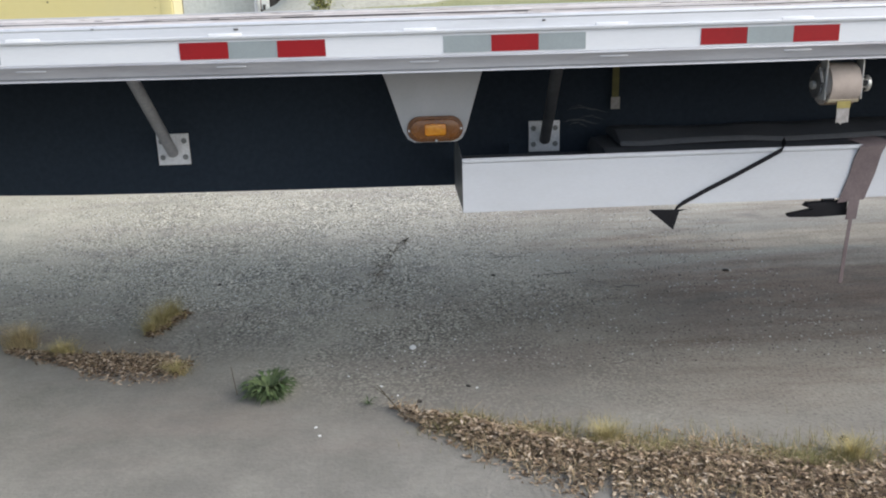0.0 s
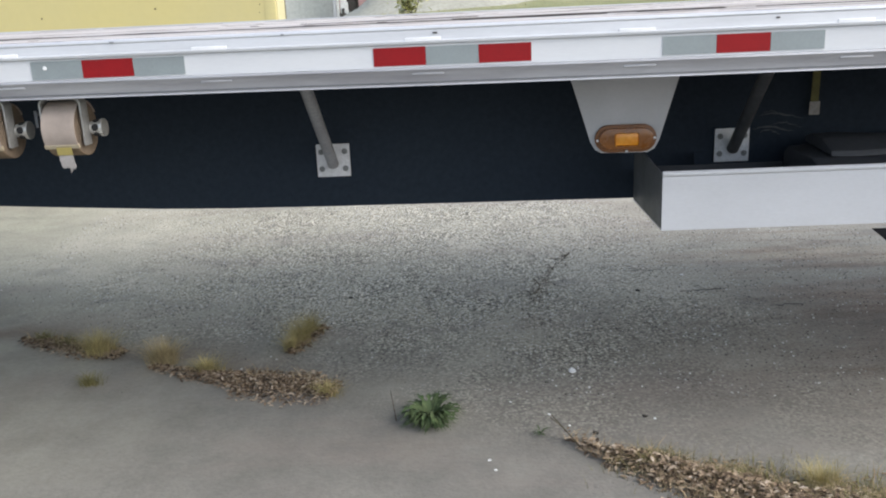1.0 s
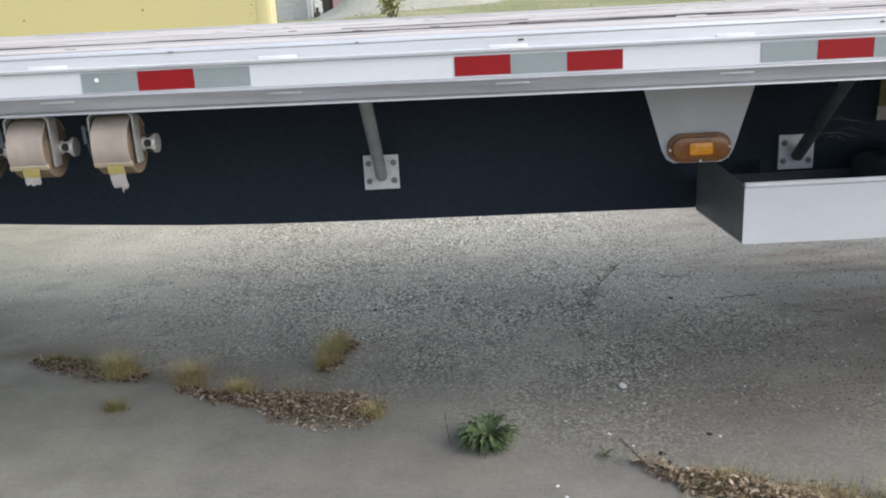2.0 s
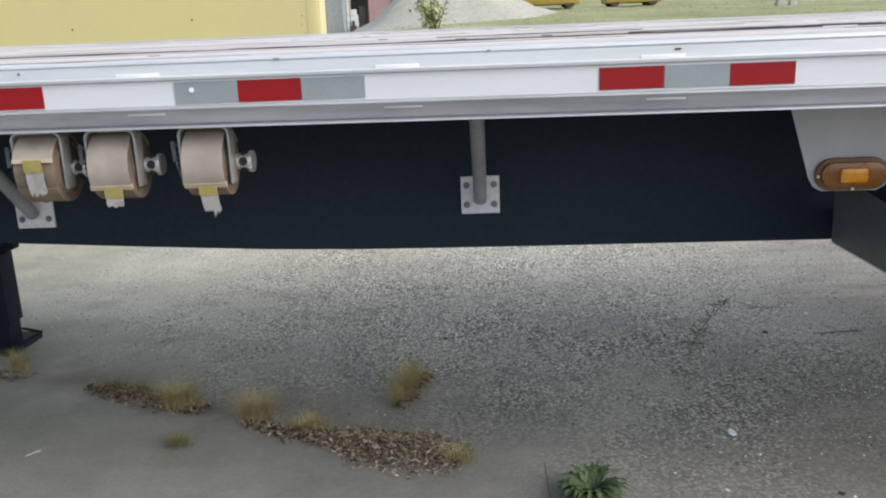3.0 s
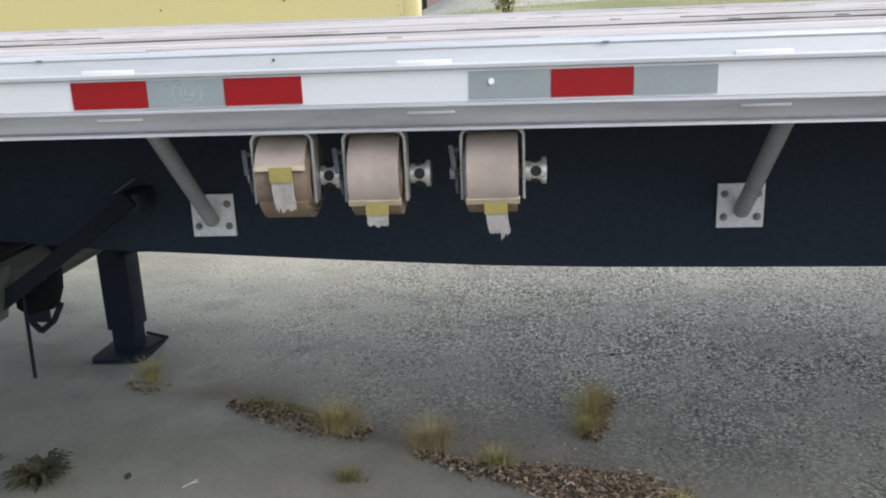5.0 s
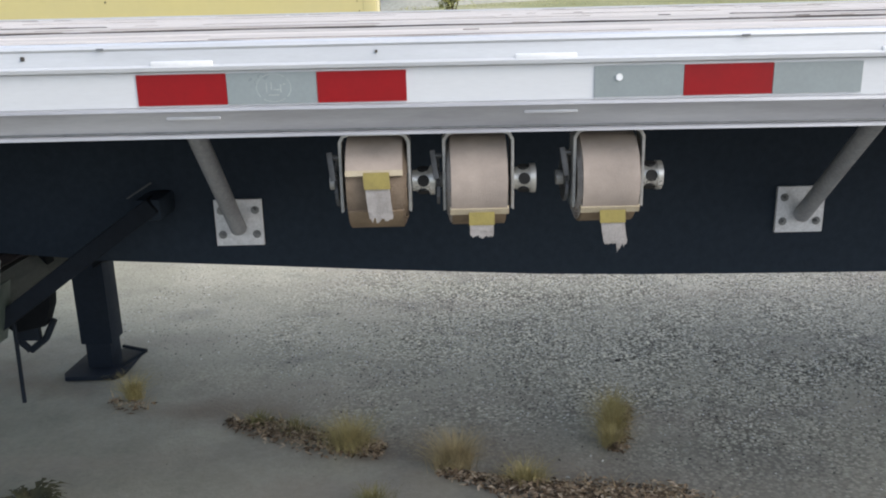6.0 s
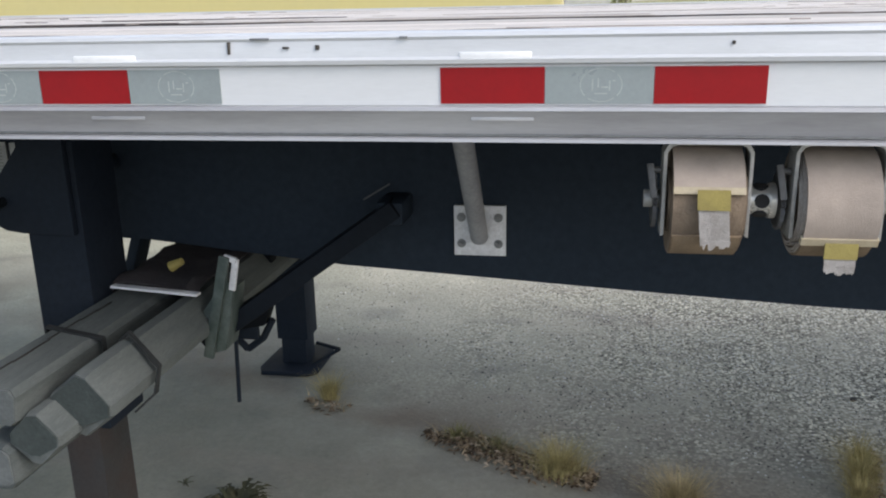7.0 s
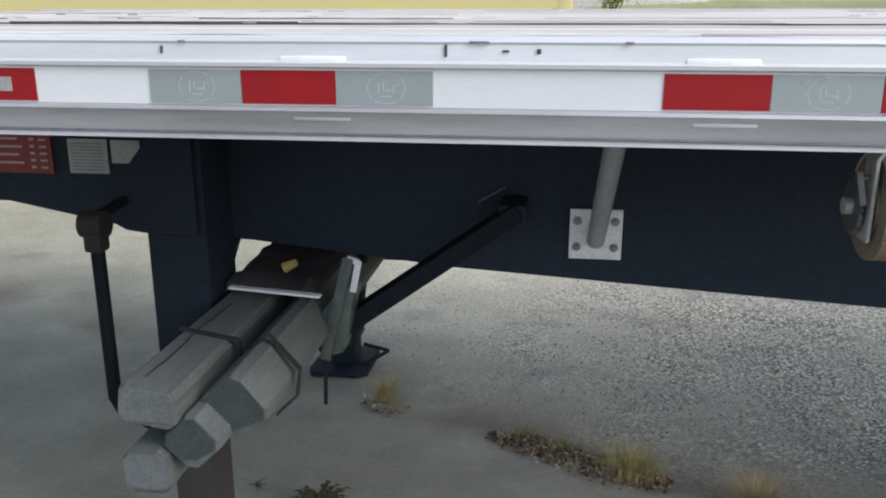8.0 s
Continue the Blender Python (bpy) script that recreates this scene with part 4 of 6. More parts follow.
def build_hanging_straps():
    bm = bmesh.new()
    path = [(1.50, 3.20, 1.06), (1.487, 3.155, 1.0475), (1.475, 3.1405, 1.036), (1.42, 3.1455, 1.004), (1.30, 3.1455, 0.942), (1.20, 3.1455, 0.893), (1.11, 3.145, 0.845), (1.085, 3.143, 0.826)]
    ribbon(bm, path, 0.0115, 0.003, (0.35, 0.0, 0.94))
    strap = thing("rubber_tie", (1.08, 3.14, 0.75), "thin dark rubber tie strung over the white tray", "strap")
    part("tie_strap", bm, M_DARKSTRAP, strap)
    bm = bmesh.new()
    prism(bm, [(0.985, 0.828), (1.13, 0.824), (1.10, 0.818), (1.080, 0.748)], "y", 3.138, 3.1425, 0.001)
    part("tie_tail", bm, M_DARKSTRAP, strap, "dark triangular tail of the tie")
    bm = bmesh.new()
    band = thing("webbing_tail", (1.75, 3.14, 0.5), "faded brown webbing strap hanging over the white tray", "strap")
    path = [(1.825, 3.25, 1.05), (1.82, 3.155, 1.0475), (1.812, 3.138, 1.036), (1.80, 3.1455, 1.0), (1.785, 3.1455, 0.93), (1.765, 3.145, 0.87), (1.752, 3.145, 0.83)]
    ribbon(bm, path, 0.05, 0.004, (1, 0, 0.1))
    part("strap_band", bm, M_PURPLE, band)
    bm = bmesh.new()
    path = [(1.765, 3.143, 0.84), (1.758, 3.142, 0.76), (1.75, 3.142, 0.65), (1.744, 3.142, 0.51)]
    ribbon(bm, path[:2], 0.02, 0.003, (1, 0, 0))
    ribbon(bm, path[1:], 0.007, 0.003, (1, 0, 0))
    part("frayed_end", bm, M_PURPLE, band, "thin frayed end of the strap")
    bm = bmesh.new()
    prism(bm, [(1.525, 0.783), (1.62, 0.800), (1.585, 0.812), (1.60, 0.826), (1.75, 0.828), (1.752, 0.772), (1.64, 0.768), (1.53, 0.772)], "y", 3.16, 3.19, 0.004)
    box(bm, 1.66, 1.70, 3.165, 3.185, 0.82, 0.842)
    single("rubber_flap", bm, M_DARKSTRAP, (1.64, 3.17, 0.84), "dark torn rubber flap hanging below the white tray", "rubber flap")
    bm = bmesh.new()
    ob = thing("hanging_strap", (0.985, 3.68, 1.14), "yellow webbing strap end hanging beside the black beam", "strap")
    ribbon(bm, [(0.985, 3.66, 1.40), (0.985, 3.672, 1.30), (0.985, 3.676, 1.19)], 0.014, 0.004)
    part("webbing", bm, M_OLIVE, ob)
    bm = bmesh.new()
    ribbon(bm, [(0.985, 3.671, 1.192), (0.985, 3.673, 1.142)], 0.019, 0.004)
    part("strap_end", bm, M_STRAPEND, ob, "white strap end")


build_hanging_straps()

M_CHALK = surface("pale_rub_mark", (0.085, 0.09, 0.098), (0.03, 0.033, 0.04), 0.8, 0, 30, 160, 0.9, 0.1, (1, 1, 4), spec=0.1)


def build_rub_marks():
    r = rng(35)
    for xa, xb, z, w in ((0.79, 0.97, 1.137, 0.0032), (0.80, 0.90, 1.146, 0.002), (0.77, 0.93, 1.088, 0.0042), (0.80, 0.88, 1.076, 0.0026), (0.84, 0.96, 1.102, 0.0022)):
        bm = bmesh.new()
        n = 14
        rows = []
        for i in range(n + 1):
            k = i / n
            ww = w * math.sin(math.pi * min(0.98, 0.04 + 0.94 * k)) * r.uniform(0.6, 1.2)
            z1 = z + 0.010 * math.sin(k * 4.5) + 0.003 * r.uniform(-1, 1)
            rows.append([bm.verts.new((xa + (xb - xa) * k, yy, z1 + e * ww)) for yy, e in ((3.7135, -1), (3.7135, 1), (3.7148, 1), (3.7148, -1))])
        for p, q in zip(rows, rows[1:]):
            for j in range(4):
                bm.faces.new((p[j], q[j], q[(j + 1) % 4], p[(j + 1) % 4]))
        part("rub_mark", bm, M_CHALK, beam, "pale chalky rub mark", False)


build_rub_marks()

# ---------------- strap winches ----------------


def arc(r, a0, a1, n):
    """Points on a circle in the y-z plane, angle from the front (-y) upward, in degrees."""
    out = []
    for i in range(n + 1):
        a = radians(a0 + (a1 - a0) * i / n)
        out.append((-r * math.cos(a), r * math.sin(a)))
    return out


M_ROLLEDGE = surface("greyed_roll_edge", (0.40, 0.365, 0.335), (0.25, 0.22, 0.195), 0.85, 0, 24, 200, 0.7, 0.4, spec=0.2)
M_PAWL = surface("dull_pawl_steel", (0.10, 0.10, 0.10), (0.05, 0.049, 0.046), 0.5, 0.4, 20, 160, 0.7, 0.15)
M_FOLD = surface("pale_folded_webbing", (0.47, 0.405, 0.295), (0.35, 0.295, 0.20), 0.85, 0, 30, 260, 0.6, 0.4, spec=0.2, grain=0.07)


def build_winch(x, label, flap_angle, tail, radius=0.073, seed=1, lean=0.0, lip=0.009, fray=0.4, side=-1):
    c = Vector((x, 3.0, 1.278))
    w = thing("strap_winch", (x, 3.0, 1.20), label, "strap winch", "winches under the rail")
    r = rng(seed)
    # bracket: a bent flat bar, open below
    bm = bmesh.new()
    t, hw, top = 0.0055, 0.0645, 0.098
    inner = [(-hw + t, -0.045), (-hw + t, top - t - 0.012), (-hw + t + 0.006, top - t - 0.003), (-hw + t + 0.014, top - t),
             (hw - t - 0.014, top - t), (hw - t - 0.006, top - t - 0.003), (hw - t, top - t - 0.012), (hw - t, -0.045)]
    outer = [(hw, -0.048), (hw, top - 0.016), (hw - 0.006, top - 0.005), (hw - 0.016, top), (-hw + 0.016, top), (-hw + 0.006, top - 0.005), (-hw, top - 0.016), (-hw, -0.048)]
    prism(bm, [(c.x + px, c.z + pz) for px, pz in inner + outer], "y", 2.948, 2.994, 0.0008)
    part("bracket", bm, M_GALV, w, "galvanised bent bracket")
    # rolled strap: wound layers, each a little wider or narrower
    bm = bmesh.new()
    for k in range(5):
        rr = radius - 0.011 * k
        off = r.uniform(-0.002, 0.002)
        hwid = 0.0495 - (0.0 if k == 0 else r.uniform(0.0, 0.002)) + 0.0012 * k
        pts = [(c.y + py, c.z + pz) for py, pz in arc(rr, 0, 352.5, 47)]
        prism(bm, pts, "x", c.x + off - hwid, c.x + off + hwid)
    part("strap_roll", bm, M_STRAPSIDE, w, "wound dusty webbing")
    bm = bmesh.new()
    for k in range(4):
        rr = radius - 0.0025 - 0.005 * k + r.uniform(-0.001, 0.001)
        dx = side * (0.0025 + 0.0019 * k)
        ribbon(bm, [(c.x + dx, c.y + py, c.z + pz) for py, pz in arc(rr, -20 - 15 * k, 330 - 15 * k, 46)], 0.0492, 0.0026)
    part("roll_edge", bm, M_ROLLEDGE if side < 0 else M_STRAPSIDE, w, "greyed layered edge of the strap roll")
    # inner wrap below the flap, browner and darker than the flap
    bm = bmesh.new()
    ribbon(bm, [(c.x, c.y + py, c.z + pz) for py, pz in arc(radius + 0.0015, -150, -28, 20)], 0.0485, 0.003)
    part("under_wrap", bm, M_STRAP2, w, "brown inner webbing")
    # outer flap down to its folded edge
    bm = bmesh.new()
    pts = [(c.x, c.y + py, c.z + pz) for py, pz in arc(radius + 0.0045, 150, flap_angle, 22)]
    ribbon(bm, pts, 0.0505, 0.0035)
    last = Vector(pts[-1])
    prev = Vector(pts[-2])
    d = (last - prev).normalized()
    part("strap_flap", bm, M_STRAP, w, "dusty beige folded webbing flap")
    bm = bmesh.new()
    ribbon(bm, [prev.lerp(last, 0.4), last, last + d * 0.005], 0.053 if lip > 0.005 else 0.051, lip)
    part("folded_edge", bm, M_FOLD, w, "pale stitched folded edge")
    # tag and frayed end
    a = radians(flap_angle)
    bm = bmesh.new()
    p0 = last + Vector((0.004 + lean * 0.01, -0.009 if flap_angle > 0 else 0.001, 0))
    p1 = p0 + Vector((lean * 0.01, 0.0, -0.026))
    ribbon(bm, [p0 + Vector((0, -0.003, 0.004)), p0 + Vector((0, -0.0045, -0.008)), p1 + Vector((0, -0.004, 0))], 0.023, 0.003)
    part("strap_tag", bm, M_TAG, w, "yellow stitched strap tag")
    bm = bmesh.new()
    q = [p1 + Vector((0, -0.001, 0.004)), p1 + Vector((lean * 0.02, -0.004, -tail * 0.5)), p1 + Vector((lean * 0.05, -0.002, -tail))]
    ribbon(bm, q, 0.0215, 0.003)
    e = q[-1]
    teeth = 11
    edge = [(e.x - 0.0215, e.z + 0.004)]
    for i in range(teeth):
        low = r.uniform(0.002, 0.006) + fray * r.choice((0.0, 0.004, 0.009, 0.014)) * (1 - 0.5 * abs(i - 4) / 5)
        edge.append((e.x - 0.0215 + 0.043 * (i + 0.25) / teeth + r.uniform(-0.001, 0.001) + 0.1 * lean * low, e.z - low))
        edge.append((e.x - 0.0215 + 0.043 * (i + 0.8) / teeth, e.z - low * r.uniform(0.35, 0.9)))
    edge.append((e.x + 0.0215, e.z + 0.004))
    prism(bm, edge, "y", e.y - 0.0025, e.y - 0.0008)
    part("strap_end", bm, M_STRAPEND, w, "frayed white strap end")
    # ratchet wheel and side plate
    bm = bmesh.new()
    n = 22
    pts = []
    for i in range(n):
        a0 = 2 * math.pi * i / n
        pts += [(c.y + 0.045 * math.cos(a0), c.z + 0.045 * math.sin(a0)), (c.y + 0.038 * math.cos(a0 + 0.08), c.z + 0.038 * math.sin(a0 + 0.08))]
    prism(bm, pts, "x", c.x - 0.076, c.x - 0.070)
    part("ratchet_wheel", bm, M_PAWL, w, "toothed steel ratchet wheel")
    bm = bmesh.new()
    bar(bm, (c.x - 0.083, 2.962, c.z + 0.062), (c.x - 0.076, 2.948, c.z + 0.012), 0.005, 0.010, 0.0012, (1, 0, 0))
    rod(bm, (c.x - 0.086, 2.965, c.z + 0.052), (c.x - 0.066, 2.965, c.z + 0.052), 0.005)
    part("pawl", bm, M_PAWL, w, "steel ratchet pawl")
    # capstan end with its bar holes
    bm = bmesh.new()
    rod(bm, (c.x - 0.088, c.y, c.z), (c.x + 0.075, c.y, c.z), 0.014)
    part("drum_shaft", bm, M_GALV, w)
    bm = bmesh.new()
    rod(bm, (c.x + 0.066, c.y, c.z), (c.x + 0.074, c.y, c.z), 0.020, 20)
    rod(bm, (c.x + 0.0735, c.y, c.z), (c.x + 0.099, c.y, c.z), 0.0215, 20, 0.0245)
    rod(bm, (c.x + 0.0985, c.y, c.z), (c.x + 0.108, c.y, c.z), 0.0275, 20)
    cap = part("bar_cap", bm, M_CAP, w, "worn bright winch bar cap")
    for ang in (8, 80, -60):
        a = radians(ang)
        dv = Vector((0, -math.cos(a), math.sin(a)))
        bm = bmesh.new()
        p = Vector((c.x + 0.0865, c.y, c.z))
        rod(bm, p + dv * 0.019, p + dv * 0.0244, 0.0112, 12)
        part("bar_hole", bm, M_HOLE, cap, "dark bar hole")
    return w


build_winch(-1.995, "galvanised winch with beige strap and short folded flap", 20, 0.050, 0.083, 3, 0.1, 0.0045, 0.5, 1)
build_winch(-1.808, "galvanised winch with full grey-beige strap roll and short end", -31, 0.018, 0.081, 5, 0.0)
build_winch(-1.572, "galvanised winch with pinkish strap and long frayed white end", -33, 0.036, 0.080, 7, 0.12, 0.009, 1.5)
build_winch(1.578, "galvanised winch with dusty strap above the white tray", -45, 0.045, 0.066, 9, 0.0)

# ---------------- stowed timbers and their rack ----------------


def build_timber(cx, cz, y0, y1, side, turn, seed, label, crack=False, wide=1.0, pale=False):
    r = rng(seed)
    bm = bmesh.new()
    h, ch = side / 2, side * 0.16
    w = h * wide
    base = [(-w + ch, -h), (w - ch, -h), (w, -h + ch), (w, h - ch), (w - ch, h), (-w + ch, h), (-w, h - ch), (-w, -h + ch)]
    ca, sa = math.cos(radians(turn)), math.sin(radians(turn))
    ys = [y0, y0 + 0.012] + [y0 + (y1 - y0) * k / 14 for k in range(1, 15)]
    rings = []
    for i, y in enumerate(ys):
        ring = []
        k = 0.93 if i == 0 else 1.0
        for px, pz in base:
            n = 1 + 0.02 * noise.noise((px * 30 + seed, y * 3, pz * 30))
            px2, pz2 = px * k * n, pz * k * n
            yy = y + (0.010 * noise.noise((px * 40, pz * 40, seed)) if i == 0 else 0)
            ring.append(bm.verts.new((cx + px2 * ca - pz2 * sa, yy, cz + px2 * sa + pz2 * ca)))
        rings.append(ring)
    cap = bm.faces.new(rings[0])
    bm.faces.new(rings[-1][::-1])
    for a, b in zip(rings, rings[1:]):
        for i in range(8):
            bm.faces.new((a[i], b[i], b[(i + 1) % 8], a[(i + 1) % 8]))
    bmesh.ops.recalc_face_normals(bm, faces=bm.faces)
    t = thing("timber_post", (cx, (y0 + y1) / 2, cz - side / 2), label, "timber", "timbers stowed in the rack")
    beam_ob = part("post_body", bm, M_WOOD, t)
    bm = bmesh.new()
    pts = []
    for px, pz in base:
        px2, pz2 = px * 0.9, pz * 0.9
        pts.append((cx + px2 * ca - pz2 * sa, max(cz - side * 0.36, cz + px2 * sa + pz2 * ca)))
    prism(bm, pts, "y", y0 - 0.003, y0 + 0.01)
    part("sawn_end", bm, M_WOODPALE if pale else M_WOODEND, t, "bleached ragged sawn end" if pale else "mossy grey sawn end", False)
    if crack:
        bm = bmesh.new()
        x = cx - 0.016
        top = cz + side * 0.5 + 0.0035
        for i in range(7):
            ya = y0 + 0.04 + i * 0.06
            box(bm, x - 0.0008 + 0.003 * math.sin(i * 1.3), x + 0.0008 + 0.003 * math.sin(i * 1.3), ya, ya + 0.062, top - 0.02, top + 0.002)
        part("drying_crack", bm, M_HOLE, t, "long dark drying crack", False)
    return t


build_timber(-3.284, 0.864, 2.955, 4.75, 0.080, -8, 31, "grey weathered timber post with a cracked top", True, 1.50, True)
build_timber(-3.145, 0.832, 3.03, 4.70, 0.114, 38, 32, "grey timber post with a mossy dark sawn end", False)
build_timber(-3.207, 0.789, 2.965, 4.75, 0.092, 44, 33, "grey timber post lying lowest in the bundle", False)
build_timber(-3.296, 0.727, 2.95, 4.70, 0.092, 4, 34, "short pale grey timber post beside the bundle", False, 1.0, True)


M_BAND = surface("grey_rubber_band", (0.020, 0.022, 0.023), (0.037, 0.040, 0.041), 0.8, 0, 14, 150, 0.6, 0.3, spec=0.15)


def build_rack():
    rack = thing("timber_rack", (-3.15, 3.6, 0.66), "green-grey steel rack holding weathered timbers under the trailer", "rack")
    bm = bmesh.new()
    bar(bm, (-3.022, 3.475, 1.014), (-3.088, 3.475, 0.75), 0.026, 0.012, 0.002, (0, 1, 0))
    part("upright", bm, M_GREEN, rack, "green-grey flat steel upright")
    bm = bmesh.new()
    bar(bm, (-3.0, 3.488, 1.004), (-3.016, 3.488, 0.925), 0.016, 0.010, 0.002, (0, 1, 0))
    part("upright", bm, M_PLATE, rack, "bare bright inner flange")
    bm = bmesh.new()
    bar(bm, (-3.026, 3.480, 1.012), (-2.996, 3.480, 1.002), 0.014, 0.010, 0.002, (0, 1, 0))
    part("top_link", bm, M_PLATE, rack, "bare bright steel link")
    bm = bmesh.new()
    prism(bm, [(-3.102, 0.75), (-3.046, 0.766), (-3.030, 0.83), (-3.012, 0.93), (-3.030, 0.955), (-3.096, 0.868)], "y", 3.484, 3.494, 0.002)
    prism(bm, [(-3.046, 0.766), (-3.030, 0.83), (-3.012, 0.93), (-3.018, 0.93), (-3.037, 0.83), (-3.053, 0.766)], "y", 3.4945, 3.56, 0.001)
    part("side_channel", bm, M_GREEN, rack, "scraped green channel plate")
    bm = bmesh.new()
    box(bm, -3.36, -3.235, 3.485, 3.535, 0.690, 0.702, 0.002)
    box(bm, -3.372, -3.360, 3.485, 3.535, 0.690, 0.96, 0.002)
    part("bottom_bar", bm, M_BLACKD, rack)
    bm = bmesh.new()
    bar(bm, (-3.316, 3.46, 0.934), (-3.086, 3.45, 0.924), 0.022, 0.006, 0.001)
    part("top_strap", bm, M_PLATE, rack, "pale flat steel strap over the timbers")
    bm = bmesh.new()
    prism(bm, [(-3.26, 1.0), (-3.26, 0.66), (-3.225, 0.635), (-3.130, 0.655), (-3.105, 0.72), (-3.092, 0.84), (-3.092, 1.0)], "y", 3.93, 3.985, 0.006)
    part("hanger", bm, M_SOOT, rack, "black steel hanger plate")
    bm = bmesh.new()
    prism(bm, [(-3.09, 0.99), (-3.05, 0.99), (-3.05, 0.672), (-3.36, 0.672), (-3.36, 0.690), (-3.09, 0.690)], "y", 4.60, 4.66, 0.003)
    part("hanger", bm, M_BLACKD, rack)
    bm = bmesh.new()
    rod(bm, (-3.210, 3.56, 0.956), (-3.178, 3.56, 0.972), 0.014, 10, 0.009)
    part("tie_knot", bm, M_TAG, rack, "yellow knotted tie")
    # black band round the bundle
    bm = bmesh.new()
    ribbon(bm, [(-3.348, 3.235, 0.88), (-3.340, 3.23, 0.914), (-3.202, 3.222, 0.896), (-3.196, 3.215, 0.86), (-3.130, 3.205, 0.921), (-3.059, 3.19, 0.852), (-3.062, 3.17, 0.80), (-3.10, 3.15, 0.765)], 0.0075, 0.005, (0, 1, 0))
    part("tie_band", bm, M_BAND, rack, "dark band round the timbers")
    # hook ring and stake hanging behind
    bm = bmesh.new()
    ringpts = [(-3.235, 0.66), (-3.229, 0.597), (-3.20, 0.565), (-3.146, 0.606), (-3.112, 0.668)]
    for (a, b), (c, d) in zip(ringpts, ringpts[1:]):
        rod(bm, (a, 3.96, b), (c, 3.96, d), 0.011, 8)
    box(bm, -3.225, -3.16, 3.95, 3.97, 0.60, 0.648, 0.006)
    part("hook", bm, M_BLACKD, rack, "black steel hook loop")
    bm = bmesh.new()
    rod(bm, (-3.205, 3.905, 0.86), (-3.220, 3.905, 0.41), 0.0065, 10)
    part("hanging_pin", bm, M_BLACKD, rack, "dark hanging steel pin")


build_rack()

M_RAG = surface("oily_dark_cloth", (0.040, 0.038, 0.040), (0.085, 0.076, 0.080), 0.9, 0, 16, 120, 0.7, 0.8, spec=0.1)


def build_rag():
    """A crumpled dark cloth thrown over the timbers behind the rack strap."""
    bm = bmesh.new()
    prof = [(-3.358, 0.868), (-3.354, 0.90), (-3.34, 0.931), (-3.29, 0.932), (-3.235, 0.923), (-3.19, 0.918), (-3.145, 0.924), (-3.118, 0.912)]
    rows = []
    for i in range(15):
        y = 3.505 + 0.033 * i
        row = []
        for j, (x, z) in enumerate(prof):
            n = noise.noise((x * 16, y * 13, 2.0)) + 0.5 * noise.noise((x * 40, y * 34, 7.0))
            row.append(bm.verts.new((x + 0.006 * noise.noise((j * 1.7, y * 9, 5)), y + (0.022 * noise.noise((j * 0.9, 3.0, i)) if i in (0, 14) else 0), z + (0.006 if i else -0.004) + 0.013 * n)))
        rows.append(row)
    for p, q in zip(rows, rows[1:]):
        for j in range(len(prof) - 1):
            bm.faces.new((p[j], p[j + 1], q[j + 1], q[j]))
    bmesh.ops.recalc_face_normals(bm, faces=bm.faces)
    bmesh.ops.solidify(bm, geom=list(bm.faces), thickness=0.005)
    single("dark_cloth", bm, M_RAG, (-3.2, 3.7, 0.92), "dark crumpled oily cloth lying over the weathered timbers", "cloth")


build_rag()

# ---------------- things on the ground ----------------


def quad_leaf(verts, faces, x, y, z, size, r, stretch=1.0):
    """A curled dry leaf of two folded halves."""
    a = r.uniform(0, 2 * math.pi)
    tilt, curl = r.uniform(-0.35, 0.35), r.uniform(0.1, 0.7)
    ux, uy = math.cos(a), math.sin(a)
    L, W = size * stretch, size * r.uniform(0.5, 0.85)
    i = len(verts)
    for k, s in ((-1, 0), (0, 1), (1, 0), (0, -1)):
        px = k * L / 2 * ux - s * W / 2 * uy
        py = k * L / 2 * uy + s * W / 2 * ux
        pz = k * L / 2 * math.sin(tilt) + abs(s) * W * curl * 0.6
        verts.append((x + px, y + py, max(0.001, z + pz + size * 0.2)))
    faces += [(i, i + 1, i + 2), (i, i + 2, i + 3)]


def blade(verts, faces, x, y, z, h, lean, a, w=0.003):
    i = len(verts)
    ca, sa = math.cos(a), math.sin(a)
    for k in (0.0, 0.5, 1.0):
        off = lean * h * k * k
        wk = w * (1 - 0.85 * k)
        for s in (-1, 1):
            verts.append((x + off * ca - s * wk * sa, y + off * sa + s * wk * ca, z + h * k * (1 - 0.25 * lean * k)))
    faces += [(i, i + 1, i + 3, i + 2), (i + 2, i + 3, i + 5, i + 4)]


def stuff(name, verts, faces, material, at, label, category):
    me = bpy.data.meshes.new(name)
    me.from_pydata([tuple(Vector(v) - Vector(at)) for v in verts], [], faces)
    me.materials.append(material)
    ob = new(name, me)
    ob.location = at
    return tagged(ob, label, category, kind="stuff")


def strip_points(line, count, r):
    """Random places in a strip: line is (x, y, half width) stations."""
    out = []
    lens = [math.dist(a[:2], b[:2]) * (a[2] + b[2]) for a, b in zip(line, line[1:])]
    total = sum(lens)
    for _ in range(count):
        u = r.uniform(0, total)
        for (a, b), L in zip(zip(line, line[1:]), lens):
            if u <= L:
                break
            u -= L
        k = r.random()
        if r.random() < 0.9:
            k = u / L
        hw = a[2] + (b[2] - a[2]) * k
        q = 2.0
        while abs(q) > 1.25:
            q = r.gauss(0, 0.5)
        dx, dy = b[0] - a[0], b[1] - a[1]
        n = math.hypot(dx, dy)
        mx, my = a[0] + dx * k, a[1] + dy * k
        off = q * hw * (1 + 0.35 * noise.noise((mx * 7, my * 7, q * 0.6))) + 0.35 * hw * noise.noise((mx * 2.2, my * 2.2, 1.3))
        out.append((mx - dy / n * off, my + dx / n * off, max(0.0, 1 - abs(q))))
    return out


